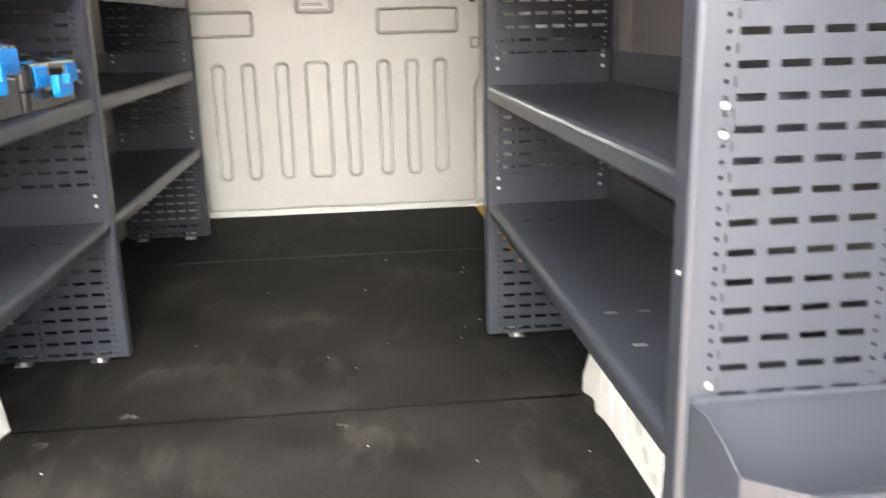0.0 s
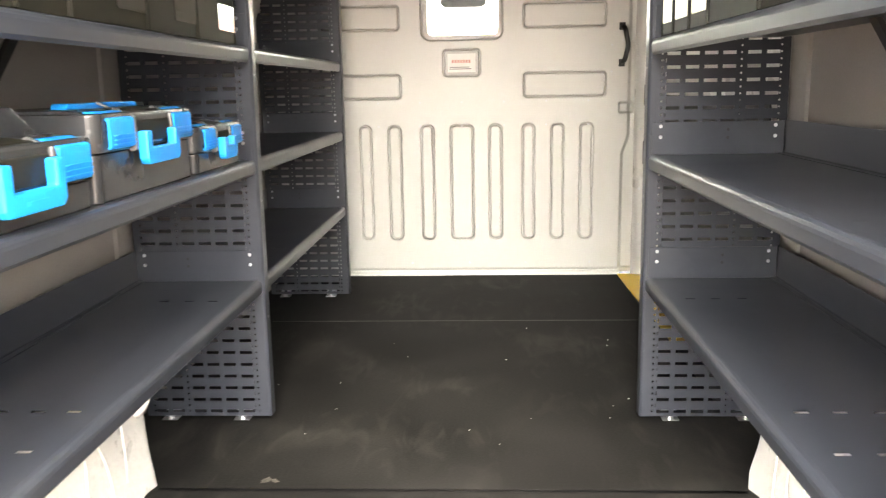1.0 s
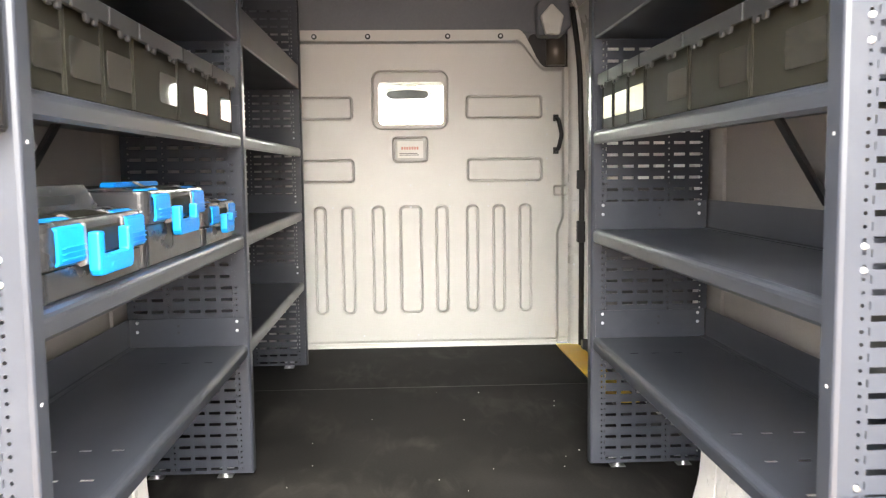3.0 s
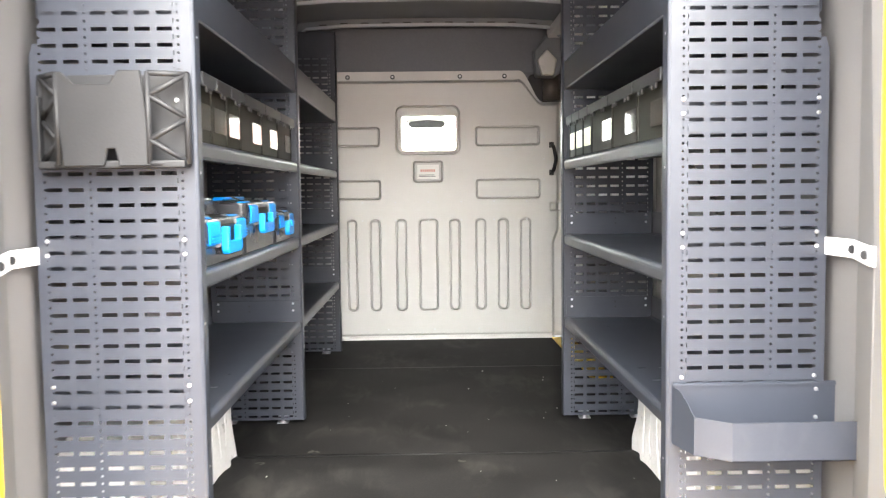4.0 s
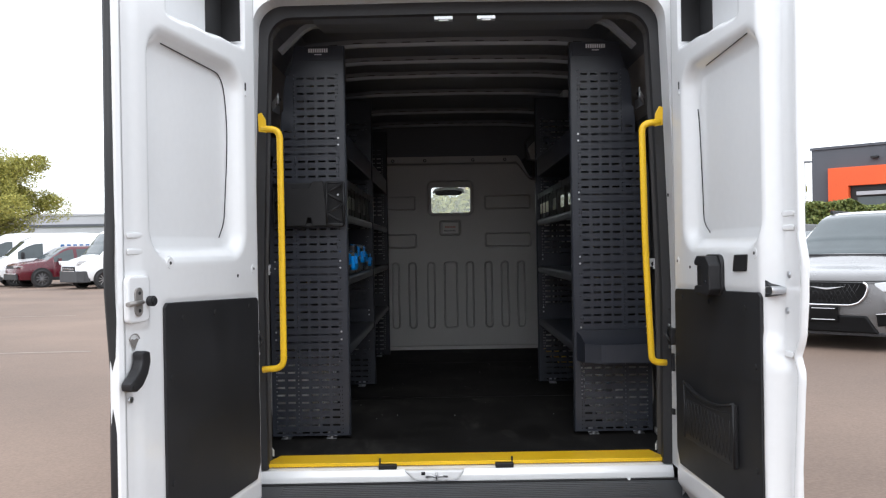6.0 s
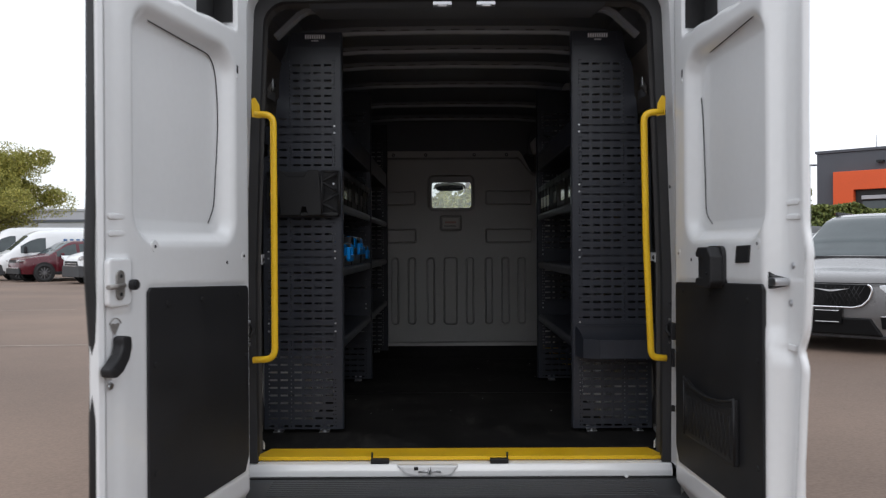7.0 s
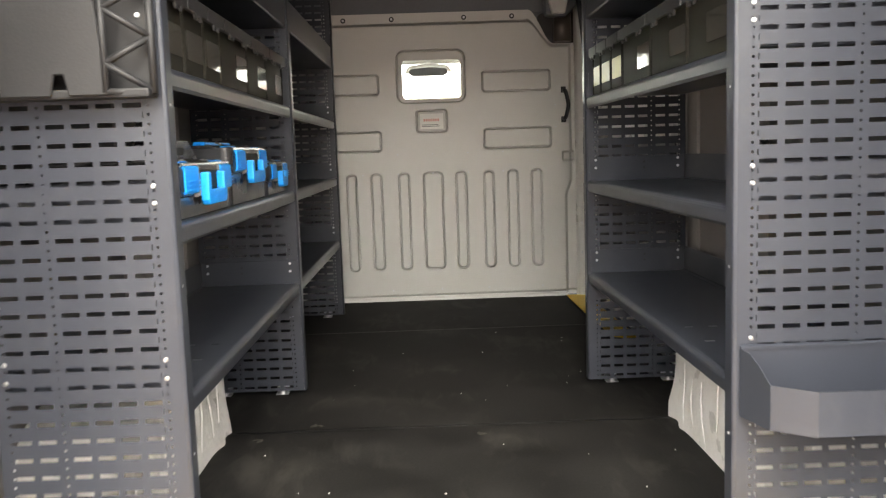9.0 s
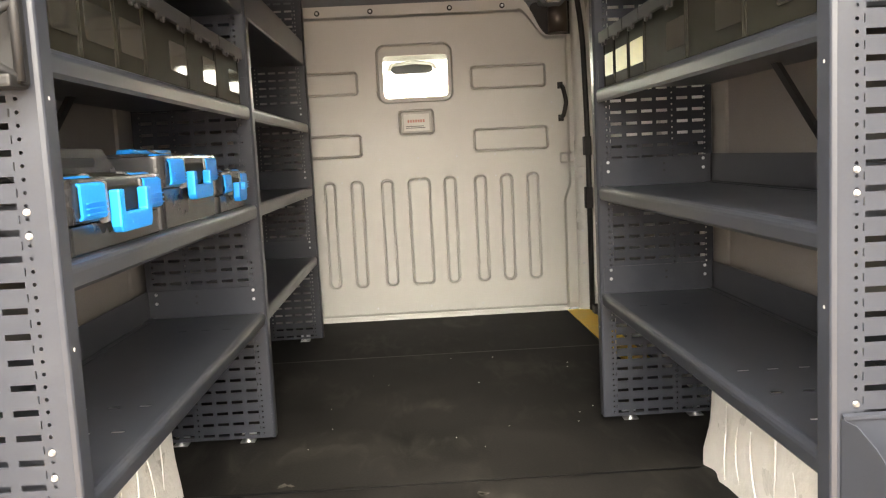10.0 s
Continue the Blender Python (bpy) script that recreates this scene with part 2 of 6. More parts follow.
def box(a, b, bevel=0.0, seg=2):
    return add_box(bmesh.new(), a, b, bevel, seg)


def add_prism(bm, outline, axis, a, b):
    """An outline in the two other axes (in order x, y, z) drawn out along axis from a to b."""
    def put(p, h):
        q = list(p)
        q.insert("xyz".index(axis), h)
        return bm.verts.new(q)
    lo, hi = [put(p, a) for p in outline], [put(p, b) for p in outline]
    k = len(outline)
    faces = [bm.faces.new(lo), bm.faces.new(hi)] + [bm.faces.new((lo[i], lo[(i + 1) % k], hi[(i + 1) % k], hi[i])) for i in range(k)]
    bmesh.ops.recalc_face_normals(bm, faces=faces)
    return bm


def prism(outline, axis, a, b, bevel=0.0, seg=2):
    bm = add_prism(bmesh.new(), outline, axis, a, b)
    if bevel > 0:
        bmesh.ops.bevel(bm, geom=list(bm.edges), offset=bevel, segments=seg, affect="EDGES", profile=0.6)
    return bm


def round_rect(x0, x1, z0, z1, r, k=5):
    pts = []
    for cx, cz, a0 in ((x1 - r, z1 - r, 0), (x0 + r, z1 - r, 90), (x0 + r, z0 + r, 180), (x1 - r, z0 + r, 270)):
        for i in range(k + 1):
            a = radians(a0 + 90 * i / k)
            pts.append((cx + r * math.cos(a), cz + r * math.sin(a)))
    return pts


def sheet(points, thick, axis, a, b):
    """Bent sheet metal: an open line of points, given a thickness to its left and drawn out along axis."""
    off = []
    for i, p in enumerate(points):
        ds = []
        if i:
            ds.append(Vector(p) - Vector(points[i - 1]))
        if i < len(points) - 1:
            ds.append(Vector(points[i + 1]) - Vector(p))
        ns = [Vector((-d.y, d.x)).normalized() for d in ds]
        nn = sum(ns, Vector((0, 0))) / len(ns)
        nn = nn / max(nn.length_squared, 0.3)
        off.append(tuple(Vector(p) + nn * thick))
    bm = bmesh.new()
    def put(p, h):
        q = list(p)
        q.insert("xyz".index(axis), h)
        return bm.verts.new(q)
    rows = [[put(p, h) for p in line] for h in (a, b) for line in (points, off)]
    k = len(points)
    fs = []
    for i in range(k - 1):
        fs.append(bm.faces.new((rows[0][i], rows[0][i + 1], rows[2][i + 1], rows[2][i])))
        fs.append(bm.faces.new((rows[1][i], rows[1][i + 1], rows[3][i + 1], rows[3][i])))
        fs.append(bm.faces.new((rows[0][i], rows[0][i + 1], rows[1][i + 1], rows[1][i])))
        fs.append(bm.faces.new((rows[2][i], rows[2][i + 1], rows[3][i + 1], rows[3][i])))
    for i in (0, k - 1):
        fs.append(bm.faces.new((rows[0][i], rows[1][i], rows[3][i], rows[2][i])))
    bmesh.ops.recalc_face_normals(bm, faces=fs)
    return bm


def arc(cx, cz, r, a0, a1, k=5):
    return [(cx + r * math.cos(radians(a0 + (a1 - a0) * i / k)), cz + r * math.sin(radians(a0 + (a1 - a0) * i / k))) for i in range(k + 1)]


def bend(points, r, k=5):
    """Rounds the corners of a line in space."""
    out = [Vector(points[0])]
    for i in range(1, len(points) - 1):
        p, q, s = Vector(points[i - 1]), Vector(points[i]), Vector(points[i + 1])
        d = min(r, (p - q).length * 0.48, (s - q).length * 0.48)
        a, c = q + (p - q).normalized() * d, q + (s - q).normalized() * d
        for j in range(k + 1):
            t = j / k
            out.append(a * (1 - t) ** 2 + q * 2 * t * (1 - t) + c * t * t)
    out.append(Vector(points[-1]))
    return out


def add_tube(bm, points, r, seg=10):
    pts = [Vector(p) for p in points]
    rings, up = [], None
    for i, p in enumerate(pts):
        d = (pts[min(i + 1, len(pts) - 1)] - pts[max(i - 1, 0)]).normalized()
        if up is None:
            up = d.orthogonal().normalized()
        up = (up - d * up.dot(d)).normalized()
        side = d.cross(up)
        rad = r[i] if isinstance(r, (list, tuple)) else r
        rings.append([bm.verts.new(p + (up * math.cos(2 * math.pi * j / seg) + side * math.sin(2 * math.pi * j / seg)) * rad) for j in range(seg)])
    for a, b in zip(rings, rings[1:]):
        for j in range(seg):
            f = bm.faces.new((a[j], a[(j + 1) % seg], b[(j + 1) % seg], b[j]))
            f.smooth = True
    bm.faces.new(rings[0][::-1])
    bm.faces.new(rings[-1])
    return bm


def tube(points, r, seg=10):
    return add_tube(bmesh.new(), points, r, seg)


def disc(c, axis, r, h, seg=16, bevel=0.0):
    """A short upright cylinder on c, along axis."""
    bm = bmesh.new()
    bmesh.ops.create_cone(bm, cap_ends=True, segments=seg, radius1=r, radius2=r, depth=h)
    if bevel > 0:
        es = [e for e in bm.edges if len({round(v.co.z, 5) for v in e.verts}) == 1]
        bmesh.ops.bevel(bm, geom=es, offset=bevel, segments=2, affect="EDGES")
    turn = Vector(axis).normalized().to_track_quat("Z", "Y").to_matrix().to_4x4()
    bm.transform(Matrix.Translation(c) @ turn @ Matrix.Translation((0, 0, h / 2)))
    return bm


def hex_bolt_mesh(r=0.0039, h=0.0034):
    """A zinc flange bolt head that points along -y."""
    bm = bmesh.new()
    for rr, hh, z0, seg in ((r * 1.25, h * 0.3, 0, 12), (r, h, h * 0.3, 6)):
        c = bmesh.ops.create_cone(bm, cap_ends=True, segments=seg, radius1=rr, radius2=rr * 0.88, depth=hh)
        bmesh.ops.translate(bm, verts=c["verts"], vec=(0, 0, z0 + hh / 2))
    bm.transform(Matrix.Rotation(radians(90), 4, "X"))
    data = bpy.data.meshes.new("bolt")
    bm.to_mesh(data)
    bm.free()
    data.materials.append(ZINC)
    return data


BOLT = hex_bolt_mesh()


def bolt(parent, at, turn=0.0):
    """A bolt head under a part; turn 0 points along -y, 90 along +x, -90 along -x."""
    ob = new("bolt", BOLT)
    ob.parent = parent
    ob.matrix_basis = root_of(parent).matrix_basis.inverted() @ Matrix.Translation(at) @ Matrix.Rotation(radians(turn), 4, "Z")
    return ob


def sd_rect(x, z, x0, x1, z0, z1, r):
    """Signed distance to a rounded rectangle; below 0 inside."""
    cx, cz, hx, hz = (x0 + x1) / 2, (z0 + z1) / 2, (x1 - x0) / 2 - r, (z1 - z0) / 2 - r
    qx, qz = np.abs(x - cx) - hx, np.abs(z - cz) - hz
    return np.hypot(np.maximum(qx, 0), np.maximum(qz, 0)) + np.minimum(np.maximum(qx, qz), 0) - r


def ease(d, width):
    """1 well inside (d below -width), 0 outside."""
    t = np.clip(-d / width, 0, 1)
    return t * t * (3 - 2 * t)


def relief(us, vs, depth, keep=None):
    """A pressed panel: verts (u, v, depth) on a grid and the faces whose middles are kept."""
    U, V = np.meshgrid(us, vs)
    W = depth(U, V)
    verts = np.stack([U, V, W], -1).reshape(-1, 3)
    nu = len(us)
    i, j = np.meshgrid(np.arange(len(us) - 1), np.arange(len(vs) - 1))
    ok = np.ones(i.shape, bool) if keep is None else keep((us[:-1] + us[1:])[None, :] / 2 + 0 * i, (vs[:-1] + vs[1:])[:, None] / 2 + 0 * i)
    a = (j * nu + i)[ok]
    faces = np.stack([a, a + 1, a + nu + 1, a + nu], -1)
    return verts, faces


def pressed(name, verts, faces, material, parent, label="", thick=0.0):
    data = bpy.data.meshes.new(name)
    data.from_pydata([tuple(v) for v in verts], [], [tuple(int(k) for k in f) for f in faces])
    data.polygons.foreach_set("use_smooth", [True] * len(data.polygons))
    data.materials.append(material)
    ob = new(name, data)
    if parent is not None:
        ob.parent = parent
    if label:
        tagged(ob, label)
    if thick:
        s = ob.modifiers.new("gauge", "SOLIDIFY")
        s.thickness, s.offset = thick, -1
    return ob


# ---------- the van's inside: floor, walls, roof, bulkhead ----------
BULK_Y, MID_Y, FRONT_Y, REAR_Y = 3.71, 1.84, 3.26, 0.405
AISLE = 0.51

# rubber floor in three lengths, with a narrow joint between them
floor = tagged(new("floor"), "black rubber cargo floor in three joined lengths", "floor", kind="structure")
for ya, yb in ((0.125, 1.427), (1.443, 2.872), (2.877, 3.74)):
    part("floor_mat", box((-0.90, ya, -0.012), (0.90 if ya < 1.4 else 0.752 if ya < 2.0 else 0.734, yb, 0.0)), RUBBER_FLOOR, floor)
part("subfloor", box((-0.93, 0.02, -0.06), (0.93, 3.76, -0.0125)), SEAL, floor)
part("joint_strip", box((-0.76, 2.8705, -0.006), (0.752, 2.8785, 0.0006), 0.0003, 1), JOINT_GREY, floor, "worn pale edge along the mat joint")
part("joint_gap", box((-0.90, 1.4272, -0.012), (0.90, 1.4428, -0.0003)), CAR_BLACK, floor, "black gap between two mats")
part("mat_strip", box((0.752, 1.4432, -0.0125), (0.90, 1.95, -0.0005)), RUBBER_FLOOR, floor)
SMEARS = [(-0.430, 1.500, 0.034), (0.073, 1.345, 0.030), (-0.590, 1.360, 0.024)]
# small dropped litter on the mat
random.seed(4)
for k in range(26):
    x, y = random.uniform(-0.62, 0.62), random.uniform(0.7, 3.0)
    s = random.uniform(0.0014, 0.0034)
    part("crumb", box((x, y, 0.0), (x + s * 1.6, y + s, s * 0.5), 0.0004, 1), LABEL_PAPER, floor, "pale crumb of packing foam")

# dried pale scuffs
for cx, cy, size in SMEARS:
    for k in range(3):
        a = random.uniform(0, 3.14)
        mx, my = cx + random.uniform(-0.6, 0.6) * size, cy + random.uniform(-0.6, 0.6) * size
        outline = []
        for j in range(9):
            t = 2 * math.pi * j / 9
            u, v = size * random.uniform(0.25, 0.6) * math.cos(t), size * random.uniform(0.12, 0.30) * math.sin(t)
            outline.append((mx + u * math.cos(a) - v * math.sin(a), my + u * math.sin(a) + v * math.cos(a)))
        part("scuff", prism(outline, "z", 0.0, 0.0004), SCUFF_PALE, floor, "dried pale scuff on the mat")

# side door step edge in yellow
tagged(part("side_step_trim", prism([(0.756, 2.58), (0.866, 2.58), (0.85, 3.70), (0.735, 3.70)], "z", -0.006, 0.003, 0.001, 1), YELLOW), "yellow side door step edge plate on the floor", "trim", kind="structure")
tagged(part("side_step", prism([(0.752, -0.004), (0.752, 0.002), (0.858, -0.013), (0.858, -0.02)], "y", 1.955, 2.578), BLACK_TRIM), "black side door step edge on the floor", "trim", kind="structure")

PROFILE = [(0.90, -0.02), (0.90, 1.15), (0.892, 1.38), (0.875, 1.58), (0.845, 1.72), (0.80, 1.82), (0.73, 1.868), (0.5, 1.885), (0.0, 1.89)]


def wall(side, name, ya, yb, label):
    pts = [(side * x, z) for x, z in PROFILE[:5]]
    bm = sheet(pts, -0.02 * side, "y", ya, yb)
    return tagged(part(name, bm, WALL_TRIM), label, "wall", kind="structure")


wall(-1, "wall_left", 0.06, 3.76, "taupe lined cargo side wall behind shelving")
wall(1, "wall_right", 0.06, 1.955, "taupe lined cargo side wall behind shelving")
# upright wall ribs that stand between the lining panels
for side in (-1, 1):
    for y in (1.865,) + ((2.55,) if side < 0 else ()):
        ob = part("wall_rib", prism([(side * 0.8995, y - 0.055), (side * 0.8995, y + 0.055), (side * 0.892, y + 0.046), (side * 0.892, y - 0.046)], "z", 0.0, 1.36, 0.002), WALL_TRIM)
        tagged(ob, "pressed taupe upright wall rib", "trim", kind="structure")

roof_line = [(-x, z) for x, z in PROFILE[4:]] + [(x, z) for x, z in PROFILE[4:][::-1]][1:]
tagged(part("ceiling", sheet(roof_line, 0.02, "y", 0.0, 3.8), ROOF_PAINT), "dark lined high van roof", "ceiling", kind="structure")


def roof_rib(y, drop, width):
    """A folded cross member that follows the roof."""
    inner = [(x * 0.995, z - 0.002) for x, z in roof_line]
    low = [(x * 0.95, z - drop) for x, z in roof_line]
    bm = bmesh.new()
    rows = []
    for line, yy in ((inner, y - width), (low, y - width * 0.55), (low, y + width * 0.55), (inner, y + width)):
        rows.append([bm.verts.new((x, yy, z)) for x, z in line])
    fs = []
    for a, b in zip(rows, rows[1:]):
        for i in range(len(a) - 1):
            fs.append(bm.faces.new((a[i], a[i + 1], b[i + 1], b[i])))
    bmesh.ops.recalc_face_normals(bm, faces=fs)
    folds = set(rows[1] + rows[2])
    bmesh.ops.bevel(bm, geom=[e for e in bm.edges if set(e.verts) <= folds and abs(e.verts[0].co.y - e.verts[1].co.y) < 1e-5], offset=0.006, segments=2, affect="EDGES")
    rib = tagged(part("roof_rib", bm, ROOF_PAINT), "folded grey roof cross member", "trim", group="roof cross members", kind="structure")
    # pale flange along the lower rear edge
    lip = bmesh.new()
    rows = [[lip.verts.new((x, yy, z + dz)) for x, z in low] for yy, dz in ((y - width * 0.72, 0.013), (y - width * 0.62, 0.000), (y - width * 0.30, -0.004))]
    for a, b in zip(rows, rows[1:]):
        for i in range(len(a) - 1):
            lip.faces.new((a[i], a[i + 1], b[i + 1], b[i]))
    bmesh.ops.recalc_face_normals(lip, faces=list(lip.faces))
    part("rib_flange", lip, RIB_PAINT, rib, "pale lower flange")
    for k in range(11):
        x = -0.60 + 0.12 * k
        z = float(np.interp(abs(x), [q[0] for q in PROFILE[:3:-1]], [q[1] for q in PROFILE[:3:-1]])) - drop + 0.016
        part("rib_hole", box((x - 0.022, y - width * 0.80, z - 0.003), (x + 0.022, y - width * 0.66, z + 0.004), 0.001, 1), SEAL, rib, "dark slot in the cross member")
    return rib


for y, drop, width in ((0.765, 0.035, 0.030), (1.16, 0.035, 0.030), (1.55, 0.035, 0.030), (2.13, 0.035, 0.030), (2.89, 0.035, 0.032), (3.52, 0.040, 0.04)):
    roof_rib(y, drop, width)

# rear roof bow, whose ends bend down into the corners
bow = [(0.772, 1.722), (0.715, 1.776), (0.672, 1.816), (0.640, 1.834), (0.50, 1.847), (0.0, 1.853)]
tagged(part("rear_bow", sheet([(-x, z) for x, z in bow] + bow[-2::-1], 0.020, "y", 0.29, 0.335), RIB_PAINT), "grey rear roof bow with bent ends", "trim", kind="structure")

# bulkhead: pressed sheet with beads, a window hole and a label recess
beads = [(-0.508, -0.445), (-0.370, -0.302), (-0.213, -0.145), (-0.072, 0.045), (0.113, 0.180), (0.271, 0.336), (0.407, 0.474), (0.543, 0.611)]
frames = [(0.275, 0.666, 1.170, 1.291), (0.277, 0.668, 0.852, 0.973), (-0.68, -0.299, 1.170, 1.290), (-0.68, -0.296, 0.854, 0.973), (-0.101, 0.080, 0.955, 1.086)]
WINDOW = (-0.167, 0.160, 1.146, 1.359)


def bulk_depth(X, Z):
    w = np.zeros_like(X)
    for x0, x1 in beads:
        d = sd_rect(X, Z, x0, x1, 0.176, 0.735, min(0.028, (x1 - x0) / 2 - 0.001))
        w += 0.017 * np.clip(1 - np.abs(d + 0.006) / 0.0068, 0, 1)
    for x0, x1, z0, z1 in frames:
        d = sd_rect(X, Z, x0, x1, z0, z1, 0.022)
        w += 0.017 * np.clip(1 - np.abs(d + 0.006) / 0.0068, 0, 1)
    d = sd_rect(X, Z, -0.203, 0.186, 1.122, 1.418, 0.05)
    w += 0.017 * np.clip(1 - np.abs(d + 0.006) / 0.0068, 0, 1)
    # the flange round the field is set back: along the top, down the S-shaped corner and down the right-hand side
    top = 1.548 - 0.143 * ease(0.535 - X, 0.15)
    side = 0.765 - 0.030 * ease(Z - 0.68, 0.11)
    over = np.maximum((Z - top) * np.where(X > 0.535, 0.8, 1.0), X - side)
    w += 0.026 * ease(-over, 0.022)
    w += 0.020 * ease(sd_rect(X, Z, 0.722, 0.80, 0.772, 0.832, 0.012), 0.014)
    w += 0.006 * np.clip((0.035 - Z) / 0.01, 0, 1)
    return w


def bulk_keep(X, Z):
    hole = sd_rect(X, Z, WINDOW[0], WINDOW[1], WINDOW[2], WINDOW[3], 0.02) < 0
    cut = Z > 1.622 - 0.188 * ease(0.548 - X, 0.14)
    return ~hole & ~cut


bulk = thing("bulkhead", (0, BULK_Y, 0), "silver-grey pressed steel cab partition with a small window", "partition", kind="structure")
xs_b, zs_b = np.arange(-0.90, 0.842, 0.0024), np.arange(0.005, 1.625, 0.0024)
vb, fb = relief(xs_b, zs_b, bulk_depth, bulk_keep)
vb = vb[:, [0, 2, 1]]
pressed("partition_sheet", vb, fb, BULK, bulk)
part("window_pane", box((WINDOW[0] - 0.01, BULK_Y + 0.012, WINDOW[2] - 0.01), (WINDOW[1] + 0.01, BULK_Y + 0.016, WINDOW[3] + 0.01)), PANE, bulk, "clear glass pane").visible_shadow = False
fr = bmesh.new()
ring_o, ring_i = round_rect(-0.187, 0.174, 1.130, 1.378, 0.035), round_rect(WINDOW[0], WINDOW[1], WINDOW[2], WINDOW[3], 0.022)
for ya, yb in ((BULK_Y - 0.006, BULK_Y + 0.008),):
    lo = [[fr.verts.new((x, y, z)) for x, z in line] for y in (ya, yb) for line in (ring_o, ring_i)]
    k = len(ring_o)
    for i in range(k):
        j = (i + 1) % k
        for q in ((lo[0][i], lo[0][j], lo[1][j], lo[1][i]), (lo[2][i], lo[2][j], lo[3][j], lo[3][i]), (lo[1][i], lo[1][j], lo[3][j], lo[3][i]), (lo[0][i], lo[0][j], lo[2][j], lo[2][i])):
            fr.faces.new(q)
bmesh.ops.recalc_face_normals(fr, faces=list(fr.faces))
part("window_frame", fr, BULK, bulk)
for x in (-0.487, -0.217, 0.188, 0.457):
    b1 = part("flange_bolt", disc((x, BULK_Y + 0.027, 1.590), (0, -1, 0), 0.014, 0.007, 16, 0.002), BLACK_TRIM, bulk, "dark bolt in a pale washer")
    part("bolt_head", disc((x, BULK_Y + 0.020, 1.590), (0, -1, 0), 0.007, 0.006, 6), ZINC, b1)
for x in (-0.41, -0.21, -0.012, 0.188, 0.387, 0.585):
    for z in (0.728, 0.838):
        part("rivet", disc((x, BULK_Y, z), (0, -1, 0), 0.0054, 0.0036, 10, 0.0012), ZINC, bulk)
for x in (-0.263, 0.018, 0.29, 0.60):
    part("rivet", disc((x, BULK_Y, 0.062), (0, -1, 0), 0.0054, 0.0036, 10, 0.0012), ZINC, bulk)
for z in (1.22, 1.09, 0.968):
    part("rivet", disc((0.690, BULK_Y, z), (0, -1, 0), 0.0054, 0.0036, 10, 0.0012), ZINC, bulk)
part("bottom_lip", prism([(BULK_Y - 0.012, 0.0), (BULK_Y + 0.01, 0.0), (BULK_Y + 0.01, 0.022), (BULK_Y - 0.002, 0.022), (BULK_Y - 0.004, 0.008), (BULK_Y - 0.010, 0.006)], "x", -0.9, 0.742), BULK, bulk)
grab = part("grab_handle", tube(bend([(0.735, BULK_Y + 0.002, 1.170), (0.742, BULK_Y - 0.045, 1.165), (0.758, BULK_Y - 0.05, 1.085), (0.742, BULK_Y - 0.045, 1.015), (0.735, BULK_Y + 0.002, 1.010)], 0.02), 0.011), BLACK_TRIM, bulk, "black grab handle")
for z in (1.173, 1.007):
    part("handle_foot", box((0.722, BULK_Y - 0.008, z - 0.017), (0.75, BULK_Y + 0.001, z + 0.017), 0.003), BLACK_TRIM, grab)
lab = part("warning_label", box((-0.076, BULK_Y - 0.001, 0.977), (0.055, BULK_Y + 0.0008, 1.063), 0.0), LABEL_PAPER, bulk, "white warning label with red print")
for k in range(7):
    part("print_bar", box((-0.056 + 0.013 * k, BULK_Y - 0.0016, 1.020), (-0.047 + 0.013 * k, BULK_Y - 0.001, 1.034)), LABEL_RED, lab)
for z0, z1, x1 in ((0.999, 1.002, 0.026), (0.991, 0.994, 0.034)):
    part("print_bar", box((-0.066, BULK_Y - 0.0016, z0), (x1, BULK_Y - 0.001, z1)), CASE_GREY, lab)

# the space over the bulkhead: dark set-back board under the roof
tagged(part("header_board", prism([(3.75, 1.60), (3.78, 1.60), (3.84, 1.90), (3.81, 1.90)], "x", -0.88, 0.88, 0.004), ROOF_PAINT), "dark header board over the cab partition", "trim", kind="structure")
for side in (-1, 1):
    tagged(part("corner_wall", box((side * 0.95 - 0.07, 3.725, -0.40), (side * 0.95 + 0.04, 3.8, 1.98)), ROOF_PAINT), "dark cab wall beside the partition", "wall", kind="structure")
tagged(part("corner_board", box((-0.885, 3.753, 1.40), (0.885, 3.773, 1.88)), ROOF_PAINT), "dark board over the partition", "trim", kind="structure")
# belt reel cover and pale cloth-covered belt guide in the corner over the step
tagged(part("belt_guide", prism(round_rect(0.60, 0.845, 1.40, 1.60, 0.03), "y", 3.742, 3.752, 0.003), SEAL), "dark trim cap in the corner beside the partition", "trim", kind="structure")
tagged(part("reel_cover", tube([(0.735, 3.705, 1.437), (0.735, 3.705, 1.590)], 0.050, 28), BRONZE), "dark bronze belt reel cover", "trim", kind="structure")
tagged(part("corner_cover", prism([(0.63, 1.57), (0.74, 1.56), (0.80, 1.62), (0.78, 1.80), (0.70, 1.82), (0.62, 1.72)], "y", 3.6, 3.7, 0.02, 3), ROOF_PAINT), "dark rounded roof corner cover", "trim", kind="structure")
tagged(part("airbag_cover", prism([(0.66, 1.57), (0.73, 1.57), (0.75, 1.66), (0.69, 1.72), (0.635, 1.66)], "y", 3.55, 3.595, 0.012, 3), CREAM_PAINT), "pale rounded cover in the roof corner", "trim", kind="structure")

